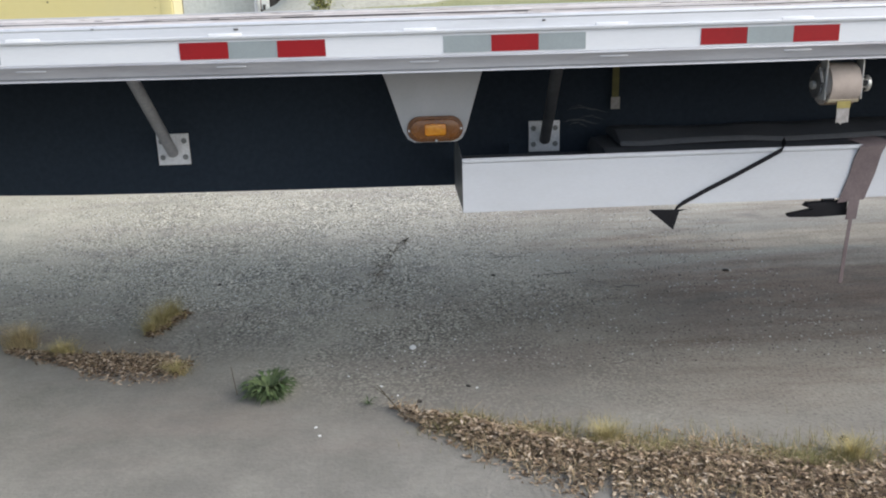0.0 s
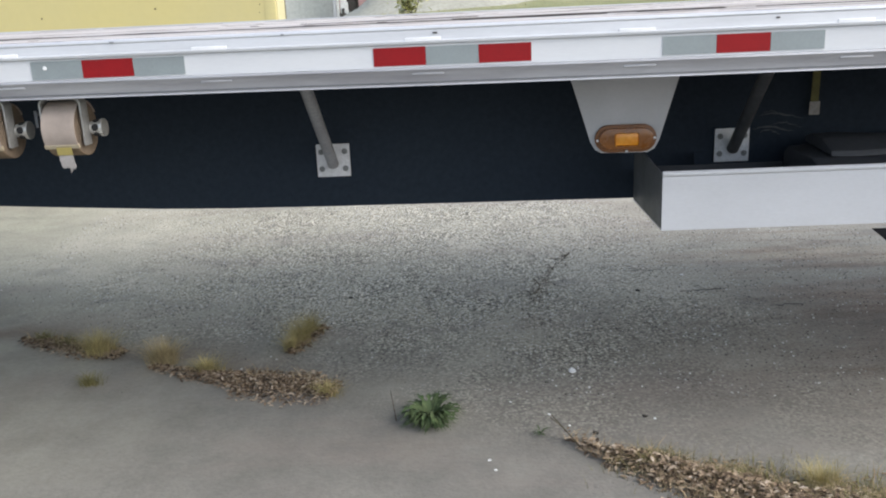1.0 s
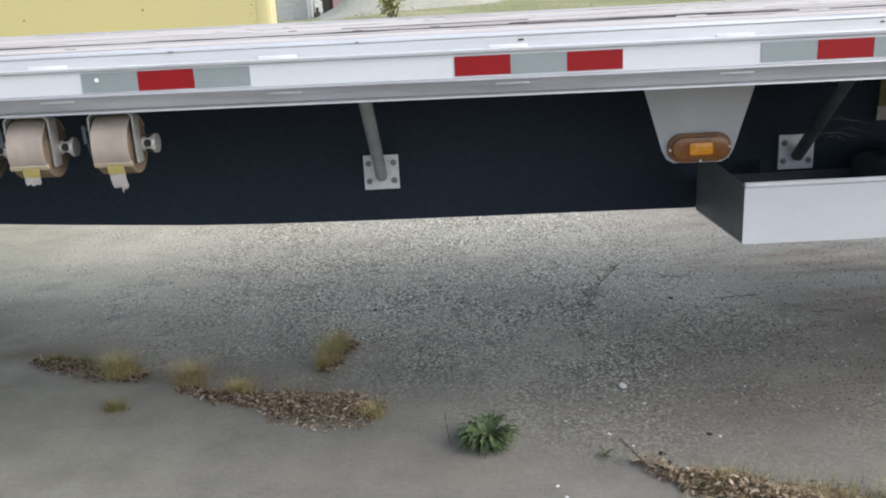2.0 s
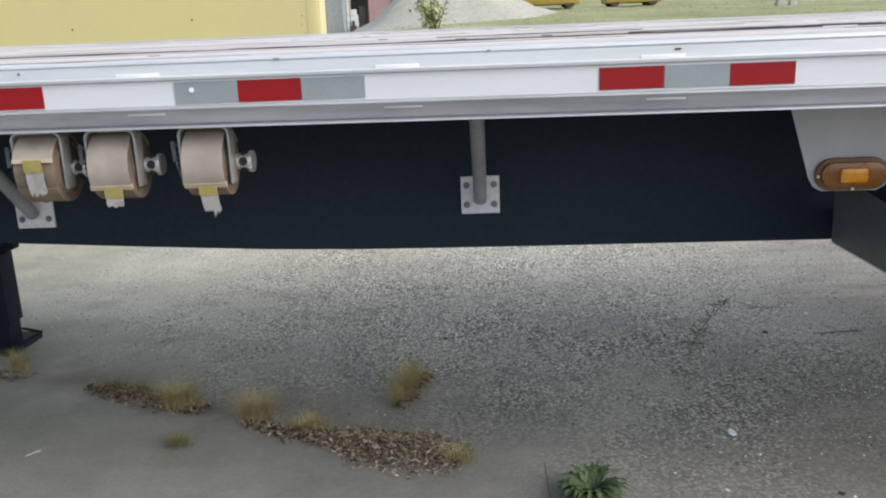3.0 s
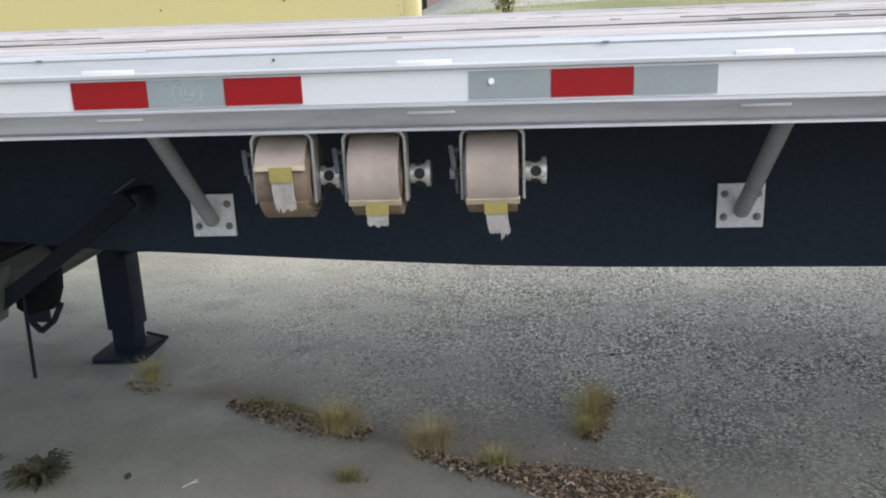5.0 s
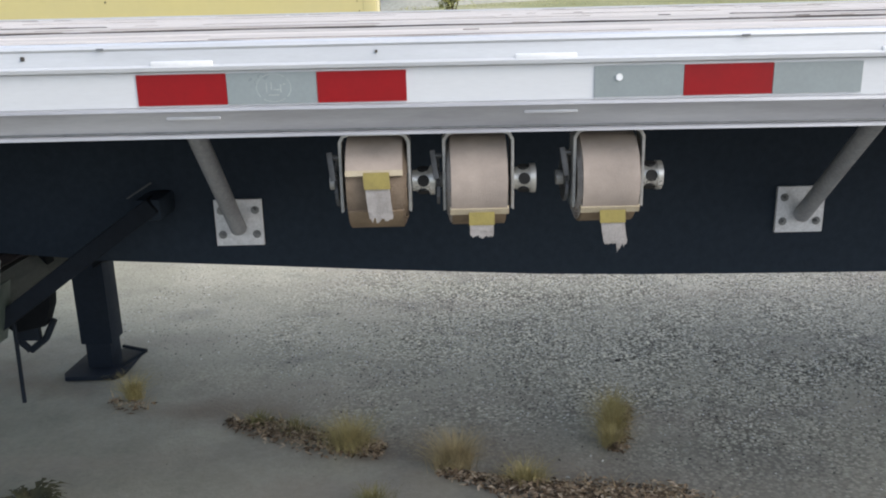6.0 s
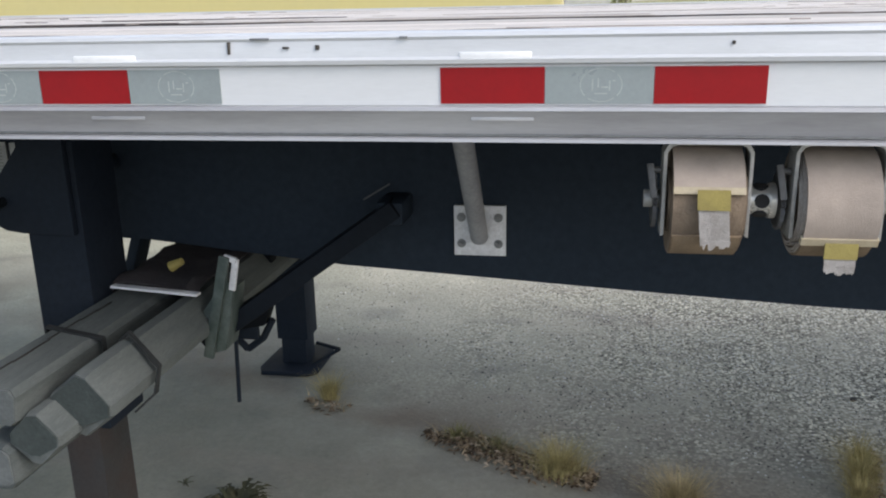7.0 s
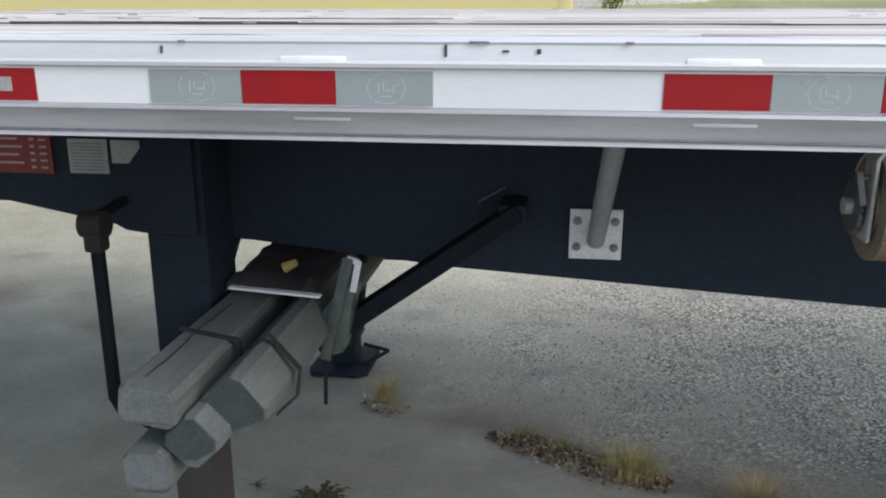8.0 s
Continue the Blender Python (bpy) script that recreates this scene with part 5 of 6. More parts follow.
M_STRAW = surface("brown_straw", (0.43, 0.345, 0.225), (0.25, 0.19, 0.12), 0.9, 0, 9, 70, 0.6, 0.1, spec=0.15, island=0.5)


def litter_strip(name, line, leaves, blades, seed, label, size=(0.011, 0.027), bl=(0.03, 0.09), pile=0.03):
    r = rng(seed)
    v, f = [], []
    for x, y, k in strip_points(line, leaves, r):
        quad_leaf(v, f, x, y, r.uniform(0, pile) * k, r.uniform(*size), r, r.uniform(1.1, 2.0))
    mid = line[len(line) // 2]
    stuff(name, v, f, M_DRYLEAF, (mid[0], mid[1], 0), label, "dry leaves")
    if blades:
        v, f = [], []
        for x, y, k in strip_points(line, blades, r):
            blade(v, f, x, y + 0.01, r.uniform(0, 0.02) * k, r.uniform(*bl), r.uniform(0.3, 2.2), r.uniform(0, 6.283), r.uniform(0.0012, 0.0030))
        stuff("dry_grass", v, f, M_STRAW, (mid[0], mid[1], 0), "straw-coloured dry grass in the leaf litter", "dry grass")


litter_strip("leaf_litter", [(-0.01, 3.285, 0.006), (0.05, 3.23, 0.025), (0.13, 3.15, 0.065), (0.27, 3.05, 0.12), (0.46, 2.92, 0.17), (0.78, 2.75, 0.22), (1.2, 2.63, 0.25), (1.7, 2.52, 0.26), (2.3, 2.36, 0.26), (3.0, 2.15, 0.20), (3.7, 1.93, 0.10), (4.3, 1.76, 0.01)],
             17000, 9000, 51, "brown dry leaves heaped along the asphalt seam", (0.009, 0.022), (0.018, 0.055), 0.055)
litter_strip("leaf_litter", [(-1.90, 4.10, 0.02), (-1.72, 4.02, 0.05), (-1.5, 3.93, 0.09), (-1.25, 3.855, 0.155), (-1.08, 3.79, 0.155), (-0.96, 3.74, 0.08)],
             3400, 160, 52, "dark brown dry leaves gathered in the asphalt seam", (0.009, 0.021), (0.03, 0.06))
litter_strip("leaf_litter", [(-1.26, 4.20, 0.03), (-1.22, 4.30, 0.045), (-1.17, 4.44, 0.03), (-1.13, 4.56, 0.02)],
             260, 40, 54, "small patch of dark dry leaves under a grass tuft", (0.012, 0.026), (0.03, 0.07), 0.03)
litter_strip("leaf_litter", [(-2.76, 4.52, 0.02), (-2.62, 4.47, 0.075), (-2.45, 4.40, 0.085), (-2.28, 4.33, 0.095), (-2.10, 4.26, 0.055)],
             1300, 200, 53, "thin line of dry leaves in the asphalt seam", (0.010, 0.022), (0.02, 0.06), 0.02)


litter_strip("leaf_litter", [(-3.31, 4.75, 0.02), (-3.24, 4.70, 0.05), (-3.16, 4.68, 0.05), (-3.10, 4.69, 0.02)],
             55, 25, 55, "few dark dry leaves round a grass tuft", (0.012, 0.024), (0.02, 0.05), 0.015)


def pebble_edge(line, count, seed):
    r = rng(seed)
    v, f = [], []
    for x, y, k in strip_points(line, count, r):
        quad_leaf(v, f, x, y, 0.004, r.uniform(0.008, 0.017), r, r.uniform(0.8, 1.1))
    mid = line[len(line) // 2]
    stuff("bleached_leaves", v, f, M_PALELEAF, (mid[0], mid[1], 0), "bleached pale leaf scraps along the seam edge", "dry leaves")


M_PALELEAF = surface("bleached_leaf_scraps", (0.36, 0.31, 0.26), (0.20, 0.16, 0.13), 0.9, 0, 20, 120, 0.7, 0.1, spec=0.15, island=0.4)
pebble_edge([(-1.5, 3.885, 0.03), (-1.3, 3.78, 0.05), (-1.12, 3.69, 0.06), (-0.98, 3.66, 0.04)], 260, 57)
pebble_edge([(0.1, 3.15, 0.03), (0.4, 2.86, 0.10), (0.9, 2.62, 0.16), (1.6, 2.46, 0.18), (2.3, 2.28, 0.18)], 800, 58)


def tuft(x, y, spread, count, hgt, seed, material, name, label, lean=(0.15, 1.15)):
    r = rng(seed)
    v, f = [], []
    for _ in range(int(count * 3.4)):
        a = r.uniform(0, 6.283)
        d = abs(r.gauss(0, spread * 0.62))
        blade(v, f, x + d * math.cos(a), y + 0.6 * d * math.sin(a), 0, r.uniform(0.35, 1.0) * hgt, r.uniform(*lean), a + r.uniform(-1.2, 1.2), r.uniform(0.0006, 0.0013))
    me = bpy.data.meshes.new(name)
    me.from_pydata([(p[0] - x, p[1] - y, p[2]) for p in v], [], f)
    me.materials.append(material)
    ob = new(name, me)
    ob.location = (x, y, 0)
    if spread > 0.15:
        return tagged(ob, label, "dry grass", kind="stuff")
    return tagged(ob, label, "grass tuft", "tufts in the seam")


M_OLIVETUFT = surface("olive_tuft", (0.195, 0.19, 0.085), (0.33, 0.285, 0.13), 0.9, 0, 12, 80, 0.6, 0.1, spec=0.15, island=0.4)
M_TUFT = surface("yellow_green_tuft", (0.45, 0.39, 0.195), (0.31, 0.275, 0.12), 0.9, 0, 12, 80, 0.6, 0.1, spec=0.15, island=0.4)
for i, (x, y, s, n, h, mt) in enumerate(((-1.255, 4.26, 0.030, 150, 0.11, M_TUFT), (-1.228, 4.36, 0.035, 190, 0.155, M_TUFT), (-1.20, 4.49, 0.033, 130, 0.14, M_TUFT), (-1.85, 4.13, 0.055, 330, 0.16, M_DRYGRASS), (-1.60, 4.02, 0.06, 190, 0.10, M_TUFT),
                                         (-2.235, 4.29, 0.065, 300, 0.15, M_TUFT), (-2.46, 4.43, 0.07, 70, 0.08, M_OLIVETUFT), (-2.62, 4.50, 0.05, 110, 0.07, M_OLIVETUFT), (-2.125, 3.92, 0.05, 110, 0.07, M_OLIVETUFT), (-3.215, 4.765, 0.030, 170, 0.14, M_TUFT),
                                         (-0.99, 3.74, 0.05, 120, 0.08, M_TUFT), (-1.16, 4.50, 0.03, 50, 0.06, M_TUFT), (0.95, 2.78, 0.30, 620, 0.060, M_OLIVETUFT), (0.28, 3.08, 0.16, 330, 0.055, M_OLIVETUFT), (2.05, 2.50, 0.34, 620, 0.065, M_OLIVETUFT), (0.80, 2.93, 0.06, 160, 0.10, M_TUFT), (1.62, 2.72, 0.07, 180, 0.10, M_TUFT),
                                         (1.45, 2.66, 0.32, 620, 0.065, M_OLIVETUFT), (0.55, 2.94, 0.22, 480, 0.055, M_OLIVETUFT))):
    tuft(x, y, s, n, h, 60 + i, mt, "grass_tuft", "yellowish grass tuft growing from the asphalt seam" if mt is not M_DRYGRASS else "straw-dry grass tuft in the asphalt seam")


def weed(x, y, radius, leaves, seed, label, stalk=0.0, material=None):
    """A rosette of long pointed leaves, with a seed stalk where it has one."""
    r = rng(seed)
    t = thing("weed_plant", (x, y, 0), label, "weed", "weeds in the asphalt")
    bm = bmesh.new()
    for i in range(leaves):
        a = r.uniform(0, 6.283)
        L = radius * r.uniform(0.28, 0.85)
        up = r.uniform(0.25, 1.7)
        w = L * r.uniform(0.045, 0.075)
        prev = None
        ca, sa = math.cos(a), math.sin(a)
        for k in range(10):
            s = k / 9
            d = L * s
            z = 0.004 + up * L * (s - 0.75 * s * s) * 1.1
            ww = w * math.sin(math.pi * min(0.97, 0.12 + s * 0.86)) * (1 + 1.3 * ((k % 2) - 0.5))
            left = bm.verts.new((x + d * ca - ww * sa, y + d * sa + ww * ca, z + ww * 0.35))
            mid = bm.verts.new((x + d * ca, y + d * sa, z))
            right = bm.verts.new((x + d * ca + ww * sa, y + d * sa - ww * ca, z + ww * 0.35))
            if prev:
                bm.faces.new((prev[0], prev[1], mid, left))
                bm.faces.new((prev[1], prev[2], right, mid))
            prev = (left, mid, right)
    part("rosette", bm, material or M_LEAF, t, "green pointed leaves")
    if stalk:
        bm = bmesh.new()
        rod(bm, (x - radius * 0.85, y + 0.02, 0.0), (x - radius * 0.95, y + 0.03, stalk), 0.0022, 6, 0.001)
        part("seed_stalk", bm, M_STEM, t, "thin brown seed stalk")
    return t


M_WITHER = surface("withered_weed_leaf", (0.062, 0.066, 0.038), (0.10, 0.085, 0.05), 0.85, 0, 20, 120, 0.6, 0.2, spec=0.2, island=0.4)
weed(-0.525, 3.46, 0.168, 300, 71, "green rosette weed growing through the asphalt", 0.13)
weed(-3.27, 3.90, 0.17, 200, 72, "dark withered flat weed growing in the asphalt", 0.0, M_WITHER)
weed(-3.52, 4.05, 0.05, 18, 73, "small dark withered weed growing in the asphalt", 0.0, M_WITHER)
weed(-0.10, 3.33, 0.055, 22, 74, "small green seedling beside the leaf litter", 0.0)


def build_stalk():
    bm = bmesh.new()
    rod(bm, (0.05, 3.20, 0.0), (-0.06, 3.30, 0.10), 0.003, 6, 0.0015)
    rod(bm, (-0.03, 3.27, 0.07), (-0.07, 3.25, 0.115), 0.0015, 6, 0.001)
    single("dry_stalk", bm, M_STEM, (0.05, 3.20, 0), "thin dark dry stalk rising from the leaf litter", "stalk")


build_stalk()


M_DEADLEAF = surface("dead_weed_leaf", (0.16, 0.155, 0.13), (0.34, 0.32, 0.27), 0.9, 0, 20, 120, 0.6, 0.2, spec=0.15, island=0.5)


def build_dead_weed():
    """A tall dead weed: a thin bare stem that leans over, with a twiggy head of shrivelled leaves."""
    r = rng(320)
    t = thing("dead_weed", (-0.07, 3.95, 0), "tall thin dead weed with a twiggy leaning head", "weed")
    path = [(-0.075, 3.945, 0.0), (-0.07, 3.955, 0.18), (-0.068, 3.965, 0.35), (-0.04, 3.98, 0.40), (0.02, 4.01, 0.455), (0.09, 4.05, 0.515)]
    bm = bmesh.new()
    for i, (a, b) in enumerate(zip(path, path[1:])):
        rod(bm, a, b, 0.0010 - 0.00008 * i, 6, 0.0009 - 0.00008 * i)
    part("stem", bm, M_DEADLEAF, t, "thin bare grey-brown stem")
    bm = bmesh.new()
    v, f = [], []
    for _ in range(80):
        k = r.randrange(1, 5)
        u = r.random()
        p = Vector(path[k]).lerp(Vector(path[k + 1]), u)
        a = r.uniform(0, 6.283)
        d = Vector((math.cos(a), math.sin(a) * 0.6, r.uniform(-0.5, 0.9))).normalized() * r.uniform(0.02, 0.075)
        q = p + d
        rod(bm, p, q, 0.0008, 5, 0.0004)
        for _ in range(4):
            e = p.lerp(q, r.uniform(0.4, 1.05))
            quad_leaf(v, f, e.x, e.y, e.z, r.uniform(0.004, 0.011), r, 1.4)
    part("twigs", bm, M_STEM, t, "short dry side twigs")["kind"] = "stuff"
    bm = bmesh.new()
    vs = [bm.verts.new(p) for p in v]
    for q in f:
        bm.faces.new([vs[k] for k in q])
    part("shrivelled_leaves", bm, M_DEADLEAF, t, "shrivelled grey-brown leaves", False)["kind"] = "stuff"


build_dead_weed()


def build_litter():
    r = rng(90)

    def scrap(x, y, s, material, name, label, category, flat=0.3):
        bm = bmesh.new()
        bmesh.ops.create_icosphere(bm, subdivisions=1, radius=s)
        for v in bm.verts:
            v.co = Vector((v.co.x * r.uniform(0.8, 1.5), v.co.y * r.uniform(0.6, 1.1), v.co.z * flat))
        bm.transform(Matrix.Translation((x, y, s * flat * 0.9)) @ Matrix.Rotation(r.uniform(0, 3), 4, 'Z'))
        single(name, bm, material, (x, y, 0), label, category)

    for x, y, s in ((0.092, 3.913, 0.026), (0.145, 3.74, 0.008), (-0.05, 3.50, 0.008), (0.36, 3.44, 0.008), (0.02, 3.40, 0.007), (-0.30, 3.15, 0.009), (-0.28, 3.08, 0.008),
                    (0.92, 5.28, 0.012), (0.60, 2.50, 0.012), (0.85, 2.56, 0.014), (0.3, 4.0, 0.006), (-0.2, 3.62, 0.006), (-1.45, 4.05, 0.006)):
        scrap(x, y, s, M_LITTER, "litter_scrap", "small white scrap of litter on the asphalt", "litter", 0.22)
    for x, y, s in ((0.325, 3.457, 0.011), (0.11, 3.33, 0.014), (-1.064, 5.038, 0.016), (1.66, 2.85, 0.02), (-2.95, 3.93, 0.016), (-0.35, 2.60, 0.012), (0.6, 5.0, 0.014), (2.0, 4.9, 0.02), (-0.62, 5.0, 0.012)):
        scrap(x, y, s, M_CLOD, "dirt_clod", "small dark clod of dirt on the asphalt", "debris", 0.45)
    # thin white twig on the slab
    bm = bmesh.new()
    rod(bm, (-2.72, 3.86, 0.003), (-2.68, 3.91, 0.006), 0.0013, 6)
    rod(bm, (-2.70, 3.885, 0.005), (-2.67, 3.89, 0.008), 0.001, 6)
    single("twig", bm, M_LITTER, (-2.69, 3.89, 0), "thin bleached twig lying on the asphalt", "twig")
    # loose aggregate
    v, f = [], []
    for _ in range(62000):
        x, y = r.uniform(-3.6, 2.4), r.uniform(3.6, 8.0)
        clump = noise.noise((x * 1.3, y * 1.3, 7.7)) + 0.6 * noise.noise((x * 4.1, y * 4.1, 2.2))
        if y + 0.42 * x < 4.02 + r.gauss(0, 0.25) or r.random() > (0.62 + 0.7 * clump) * (0.35 if x > 0.9 or x < -2.7 else 1.0):
            continue
        s = r.uniform(0.0024, 0.0062)
        i = len(v)
        a = r.uniform(0, 6.283)
        for k in range(4):
            aa = a + k * math.pi / 2
            v.append((x + s * math.cos(aa) * r.uniform(0.7, 1.2), y + s * math.sin(aa) * r.uniform(0.7, 1.2), 0.0))
        v.append((x + r.uniform(-0.2, 0.2) * s, y, s * r.uniform(0.5, 1.0)))
        f += [(i, i + 1, i + 4), (i + 1, i + 2, i + 4), (i + 2, i + 3, i + 4), (i + 3, i, i + 4)]
    stuff("loose_aggregate", v, f, M_CHIP, (0, 5, 0), "loose pale stone chips on worn asphalt", "gravel")


def chip_material():
    """Loose stone chips, each its own tone from tar black to bleached."""
    m, nt, bs = blank("stone_chips")
    r = nt.nodes.new("ShaderNodeNewGeometry").outputs["Random Per Island"]
    c = ramp(nt, r, [(0.0, (0.035, 0.034, 0.033)), (0.42, (0.12, 0.117, 0.11)), (0.55, (0.42, 0.415, 0.385)), (0.80, (0.60, 0.59, 0.55)), (1.0, (0.92, 0.90, 0.84))])
    link(nt, c, bs.inputs["Base Color"])
    bs.inputs["Roughness"].default_value = 0.9
    bs.inputs["Specular IOR Level"].default_value = 0.2
    return m


M_CHIP = chip_material()
build_litter()

M_CRACK = surface("open_tar_crack", (0.085, 0.08, 0.075), (0.13, 0.124, 0.115), 0.95, 0, 30, 150, 0.6, 0.3, spec=0.1)


def ground_crack(points, width, seed, twigs=0):
    """A jagged open crack in the asphalt, its crumbled edge standing a little proud, with short side cracks."""
    r = rng(seed)
    v, f = [], []

    def strip(path, w):
        fine = []
        for (xa, ya), (xb, yb) in zip(path, path[1:]):
            n = max(2, int(math.hypot(xb - xa, yb - ya) / 0.018))
            fine += [(xa + (xb - xa) * i / n, ya + (yb - ya) * i / n) for i in range(n)]
        fine.append(path[-1])
        last = None
        for i, (x, y) in enumerate(fine):
            k = math.sin(math.pi * (i + 0.6) / (len(fine) + 0.2))
            ww = w * k * r.uniform(0.25, 1.0)
            jx, jy = r.gauss(0, w * 0.5), r.gauss(0, w * 0.6)
            j = len(v)
            v.extend([(x + jx - ww * 0.4, y + jy - ww, 0.0022), (x + jx + ww * 0.4, y + jy + ww, 0.0030)])
            if last is not None:
                f.append((last, j, j + 1, last + 1))
            last = j

    strip(points, width)
    for _ in range(twigs):
        k = r.randrange(len(points) - 1)
        u = r.random()
        x = points[k][0] + (points[k + 1][0] - points[k][0]) * u
        y = points[k][1] + (points[k + 1][1] - points[k][1]) * u
        a, L = r.uniform(0, 6.283), r.uniform(0.04, 0.14)
        strip([(x, y), (x + L * 0.5 * math.cos(a), y + L * 0.5 * math.sin(a)), (x + L * math.cos(a + 0.5), y + L * math.sin(a + 0.5))], width * 0.55)
    me = bpy.data.meshes.new("ground_crack")
    at = points[len(points) // 2]
    me.from_pydata([(p[0] - at[0], p[1] - at[1], p[2]) for p in v], [], f)
    me.materials.append(M_CRACK)
    ob = new("ground_crack", me)
    ob.location = (at[0], at[1], 0)
    tagged(ob, "jagged dark open crack in the worn asphalt", "crack", kind="structure")


ground_crack([(0.60, 5.39), (0.70, 5.40), (0.88, 5.375)], 0.008, 302, 2)
ground_crack([(0.82, 4.965), (0.95, 4.985), (1.11, 5.0)], 0.010, 303, 2)
ground_crack([(1.24, 4.68), (1.33, 4.70), (1.43, 4.705)], 0.009, 305, 1)


def dark_crumbs():
    r = rng(310)
    v, f = [], []
    for cx, cy, sx, sy, n in ((-1.0, 5.3, 0.8, 0.6, 420), (0.4, 4.9, 0.7, 0.4, 300)):
        for _ in range(n):
            quad_leaf(v, f, r.gauss(cx, sx), r.gauss(cy, sy), 0.001, r.uniform(0.006, 0.018), r, 1.0)
    stuff("tar_crumbs", v, f, M_CRACK, (0, 5.2, 0), "dark tar crumbs scattered round the cracks", "debris")


dark_crumbs()

# ---------------- distance ----------------


M_CREAM = surface("pale_cream_paint", (0.56, 0.505, 0.29), (0.50, 0.455, 0.27), 0.6, 0, 1.5, 20, 0.6, 0.05, grain=0.04)


def build_container():
    x0, x1, y0, y1, z0, z1 = -14.5, -2.445, 10.0, 10.50, 0.0, 2.75
    c = thing("yellow_container", (-8.4, 10.3, 0), "yellow steel container standing behind the trailer", "container")
    bm = bmesh.new()
    box(bm, x0 + 0.1, x1 - 0.1, y0 + 0.015, y1, z0 + 0.15, z1 - 0.1)
    body = part("container_wall", bm, M_YELLOW, c, "flat yellow steel wall", False)
    for xa in (x0, x1 - 0.13):
        bm = bmesh.new()
        box(bm, xa, xa + 0.13, y0 + 0.010, y0 + 0.13, z0, z1, 0.01)
        part("corner_post", bm, M_YELLOW, c)
    bm = bmesh.new()
    box(bm, x1 + 0.0005, x1 + 0.012, y0 + 0.05, y1 - 0.05, z0 + 0.02, z1 - 0.02, 0.003)
    part("end_panel", bm, M_CREAM, c, "faded pale yellow end panel")
    bm = bmesh.new()
    box(bm, x1 + 0.001, x1 + 0.016, y1 - 0.049, y1 - 0.02, z0 + 0.02, z1 - 0.02, 0.003)
    part("end_seam", bm, M_STEM, c, "brown rusty seam at the panel's edge")
    for za, zb in ((z0 + 0.02, z0 + 0.17), (z1 - 0.13, z1)):
        bm = bmesh.new()
        box(bm, x0 + 0.131, x1 - 0.131, y0 - 0.005, y0 + 0.1, za, zb, 0.008)
        part("edge_rail", bm, M_YELLOW, c)
    for x, z, w in ((-2.62, 1.80, 0.012), (-2.61, 1.62, 0.010), (-2.63, 1.71, 0.010), (-3.8, 1.8, 0.018), (-5.1, 1.75, 0.016)):
        bm = bmesh.new()
        rod(bm, (x, y0 + 0.011, z), (x, y0 + 0.016, z), w * 0.6, 8)
        part("rust_spot", bm, M_STEM, body, "small rust spot")


build_container()


def build_bush(x, y, z, hgt, seed):
    r = rng(seed)
    t = thing("bush", (x, y, z), "sparse yellow-green bush on the grassy bank", "bush")
    bm = bmesh.new()
    tips = []
    for i in range(11):
        a, L = r.uniform(0, 6.283), hgt * r.uniform(0.5, 1.0)
        q = (x + 0.45 * L * math.cos(a), y + 0.45 * L * math.sin(a), z + L)
        rod(bm, (x + r.uniform(-.1, .1), y, z - 0.05), q, 0.014, 6, 0.004)
        tips.append((q, L))
    part("branches", bm, M_STEM, t)
    v, f = [], []
    for q, L in tips:
        for _ in range(55):
            k = r.uniform(0.25, 1.08)
            px = x + (q[0] - x) * k + r.gauss(0, 0.10)
            py = y + (q[1] - y) * k + r.gauss(0, 0.10)
            pz = z + (q[2] - z) * k + r.gauss(0, 0.08)
            s = r.uniform(0.03, 0.07)
            i = len(v)
            a, b = r.uniform(0, 6.283), r.uniform(-1, 1)
            u = Vector((math.cos(a), math.sin(a), b)).normalized() * s
            w = Vector((-math.sin(a), math.cos(a), r.uniform(-.6, .6))).normalized() * s * 0.5
            p = Vector((px, py, pz))
            v += [tuple(p - u), tuple(p + w), tuple(p + u), tuple(p - w)]
            f.append((i, i + 1, i + 2, i + 3))
    bm = bmesh.new()
    vs = [bm.verts.new(p) for p in v]
    for q in f:
        bm.faces.new([vs[k] for k in q])
    part("foliage", bm, M_BUSH, t, "small yellow-green leaves", False)


build_bush(-1.52, 18.8, height(-1.52, 18.8), 0.75, 81)
build_bush(-0.9, 27.0, height(-0.9, 27.0), 0.9, 82)


def build_mound():
    bm = bmesh.new()
    cx, cy, rx, ry, h = -1.30, 26.0, 3.35, 3.0, 1.55
    n, m = 40, 12
    rows = []
    for j in range(m + 1):
        k = j / m
        ring = []
        for i in range(n):
            a = 2 * math.pi * i / n
            w = 1 + 0.18 * noise.noise((math.cos(a) * 2, math.sin(a) * 2, 5))
            px, py = cx + rx * (1 - k) * w * math.cos(a), cy + ry * (1 - k) * w * math.sin(a)
            pz = height(px, py) - 0.1 * (1 - k) + h * (k ** 1.25) + 0.10 * noise.noise((px * 1.5, py * 1.5, 1))
            ring.append(bm.verts.new((px, py, pz)))
        rows.append(ring)
    for a, b in zip(rows, rows[1:]):
        for i in range(n):
            bm.faces.new((a[i], a[(i + 1) % n], b[(i + 1) % n], b[i]))
    bmesh.ops.remove_doubles(bm, verts=bm.verts, dist=0.0005)
    single("gravel_mound", bm, M_GRAVEL, (cx, cy, height(cx, cy)), "pale heap of gravel on the grassy bank", "gravel heap")


build_mound()


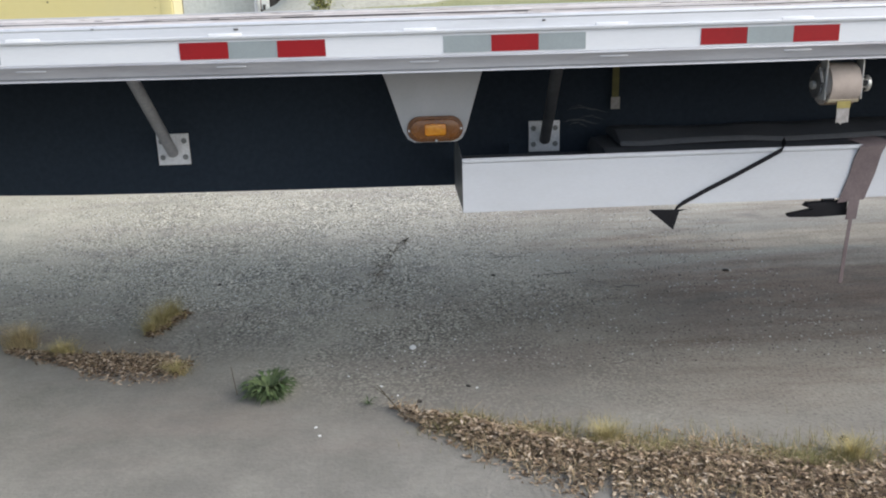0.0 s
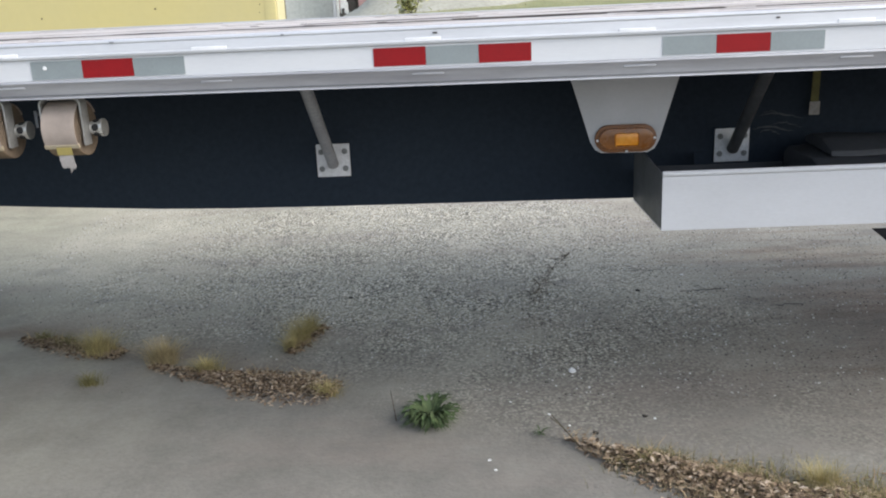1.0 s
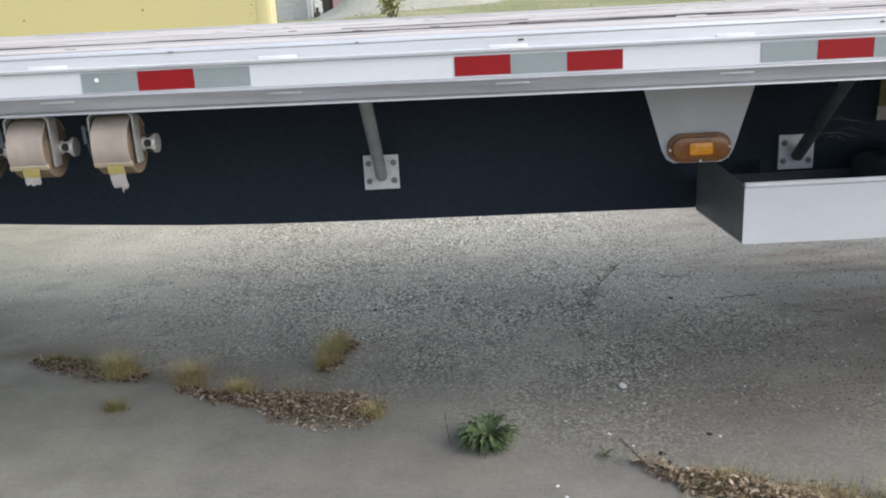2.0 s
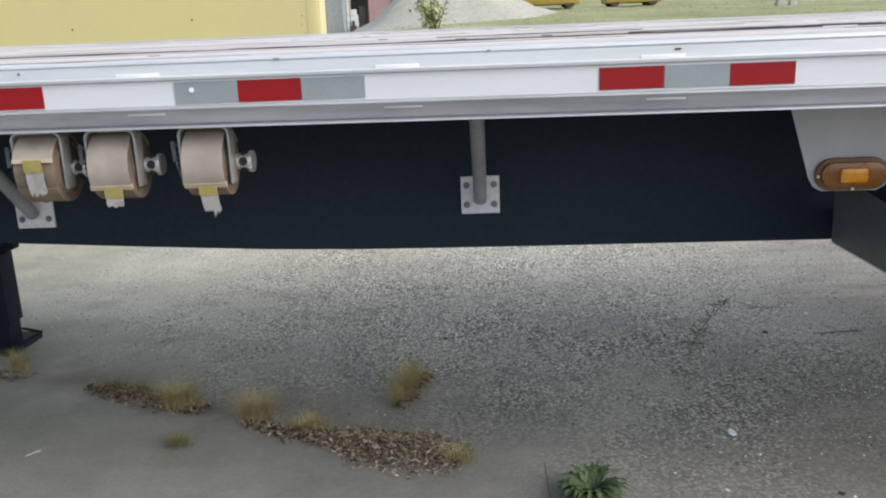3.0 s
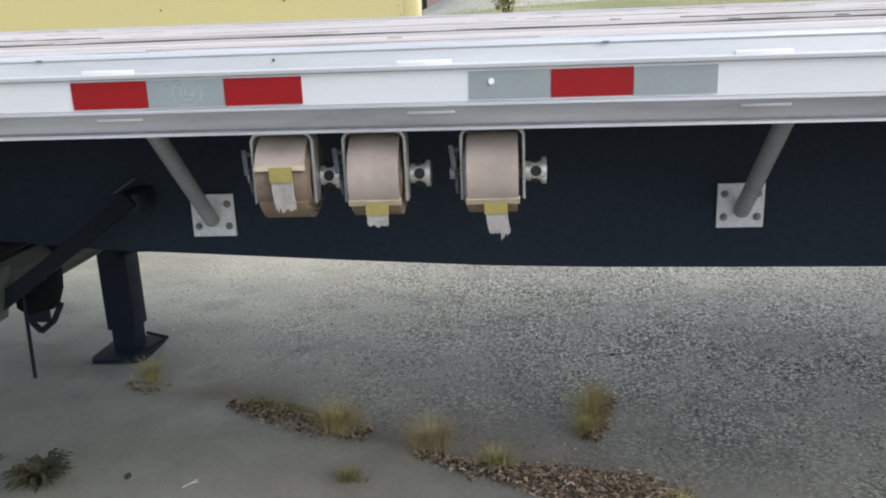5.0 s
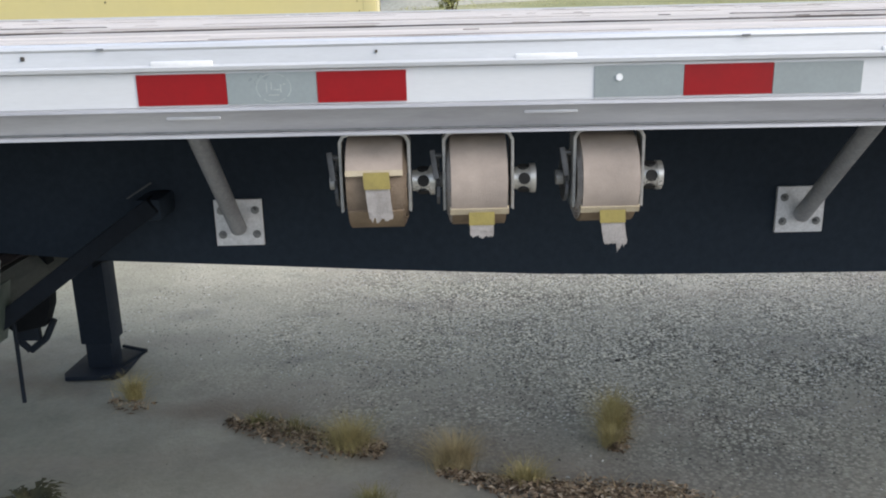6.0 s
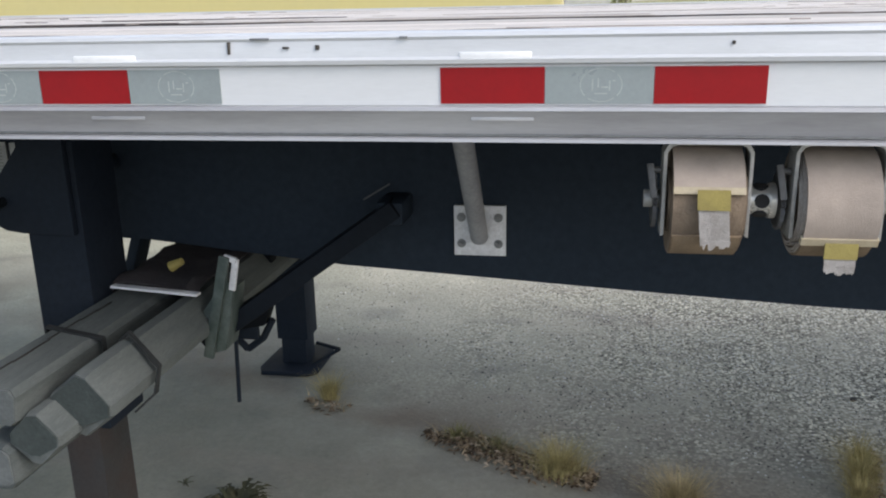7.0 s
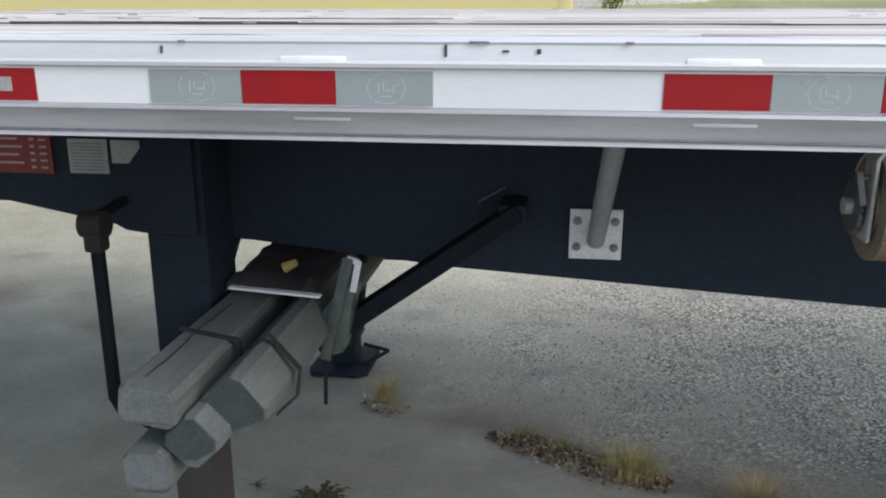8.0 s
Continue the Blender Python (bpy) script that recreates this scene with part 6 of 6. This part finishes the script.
def build_machine(x, y, w, seed):
    z = height(x, y)
    t = thing("yard_machine", (x, y, z), "low yellow yard machine parked on the grassy bank", "machine", "machines on the bank")
    bm = bmesh.new()
    box(bm, x - w / 2, x + w / 2, y - 0.6, y + 0.5, z + 0.12, z + 0.62, 0.06)
    prism(bm, [(x - w * 0.3, z + 0.6), (x + w * 0.2, z + 0.6), (x + w * 0.1, z + 1.3), (x - w * 0.25, z + 1.3)], "y", y - 0.4, y + 0.4, 0.04)
    part("body", bm, M_MACH, t)
    for dx in (-w * 0.33, w * 0.33):
        for dy in (-0.5, 0.5):
            bm = bmesh.new()
            rod(bm, (x + dx, y + dy - 0.09, z + 0.17), (x + dx, y + dy + 0.09, z + 0.17), 0.17, 20)
            part("wheel", bm, M_CLOD, t, "dark rubber wheel")


build_machine(1.95, 30.0, 2.0, 1)
build_machine(5.1, 32.0, 2.0, 2)


def build_posts():
    for x, y, w, h in ((7.85, 25.0, 0.20, 1.5), (8.25, 25.2, 0.14, 1.4)):
        z = height(x, y)
        bm = bmesh.new()
        box(bm, x - w / 2, x + w / 2, y - w / 2, y + w / 2, z - 0.1, z + h, 0.02)
        box(bm, x - w / 2 - 0.03, x + w / 2 + 0.03, y - w / 2 - 0.03, y + w / 2 + 0.03, z - 0.1, z + 0.12, 0.02)
        single("concrete_post", bm, M_POST, (x, y, z), "pale concrete post standing on the grassy bank", "post", "posts on the bank")


build_posts()


def build_shed():
    x0, x1, y0, z0 = -5.62, -2.6, 35.0, height(-4.4, 35.0)
    t = thing("brick_shed", (-4.1, 36.2, z0), "red-brown brick shed with a dark open bay and pale posts", "shed")
    for xa, xb, za, zb in ((x0, -5.38, 0, 2.4), (-4.62, x1, 0, 2.4), (-5.38, -4.62, 2.05, 2.4)):
        bm = bmesh.new()
        box(bm, xa, xb, y0, y0 + 0.22, z0 - 0.2 if za == 0 else z0 + za, z0 + zb)
        part("wall", bm, M_SHED, t, "faded red brick wall", False)
    bm = bmesh.new()
    box(bm, x0, x1, y0 + 2.2, y0 + 2.4, z0 - 0.2, z0 + 2.4)
    part("back_wall", bm, M_CLOD, t, "dark back wall", False)
    bm = bmesh.new()
    prism(bm, [(y0 - 0.25, z0 + 2.405), (y0 + 1.2, z0 + 3.1), (y0 + 2.65, z0 + 2.405), (y0 + 2.65, z0 + 2.5), (y0 + 1.2, z0 + 3.22), (y0 - 0.25, z0 + 2.5)], "x", x0 - 0.1, x1 + 0.2)
    part("roof", bm, M_CLOD, t, "dark roof", False)
    for xa, xb, mt in ((-5.64, -5.52, M_GREYPLATE), (-5.50, -5.40, M_WALL), (-3.62, -3.5, M_GREYPLATE)):
        bm = bmesh.new()
        box(bm, xa, xb, y0 - 0.1, y0 - 0.002, z0 - 0.1, z0 + 2.3, 0.01)
        part("post", bm, mt, t, "pale post" if mt is M_WALL else "grey post", False)
    r = rng(44)
    for i in range(11):
        x, w, h = r.uniform(-5.30, -4.75), r.uniform(0.05, 0.16), r.uniform(0.06, 0.2)
        yy = y0 - 0.35 + 0.05 * i
        bm = bmesh.new()
        zb = height(x, yy) - 0.03
        box(bm, x - w, x + w, yy, yy + 0.04, zb, zb + h + 0.09 * i, 0.01)
        single("stacked_crate", bm, r.choice((M_WALL, M_WALL, M_CLOD, M_POST)), (x, yy, zb), "pale or dark crate stacked in the shed bay", "crate", "crates in the shed bay")


M_SHED = surface("far_brick_wall", (0.40, 0.255, 0.25), (0.31, 0.21, 0.205), 0.9, 0, 1.5, 14, 0.6, 0.2)
build_shed()


def build_far_wall():
    bm = bmesh.new()
    box(bm, -24, -5.66, 36.0, 36.4, 1.0, 6.0, 0.03)
    single("far_wall", bm, M_WALL, (-14, 36.2, 1.0), "white far boundary wall behind the gravel heap", "wall", kind="structure")


build_far_wall()


def build_verge():
    r = rng(99)
    v, f = [], []
    for _ in range(14000):
        y = 12 + 26 * r.random() ** 1.4
        x = r.uniform(-4, 16) * (0.6 + y / 40)
        blade(v, f, x, y, height(x, y) - 0.01, r.uniform(0.03, 0.07), r.uniform(0.3, 1.5), r.uniform(0, 6.283), r.uniform(0.004, 0.010))
    stuff("verge_grass", v, f, M_GRASS, (4, 20, 1.5), "short dry green grass on the bank", "grass")


build_verge()
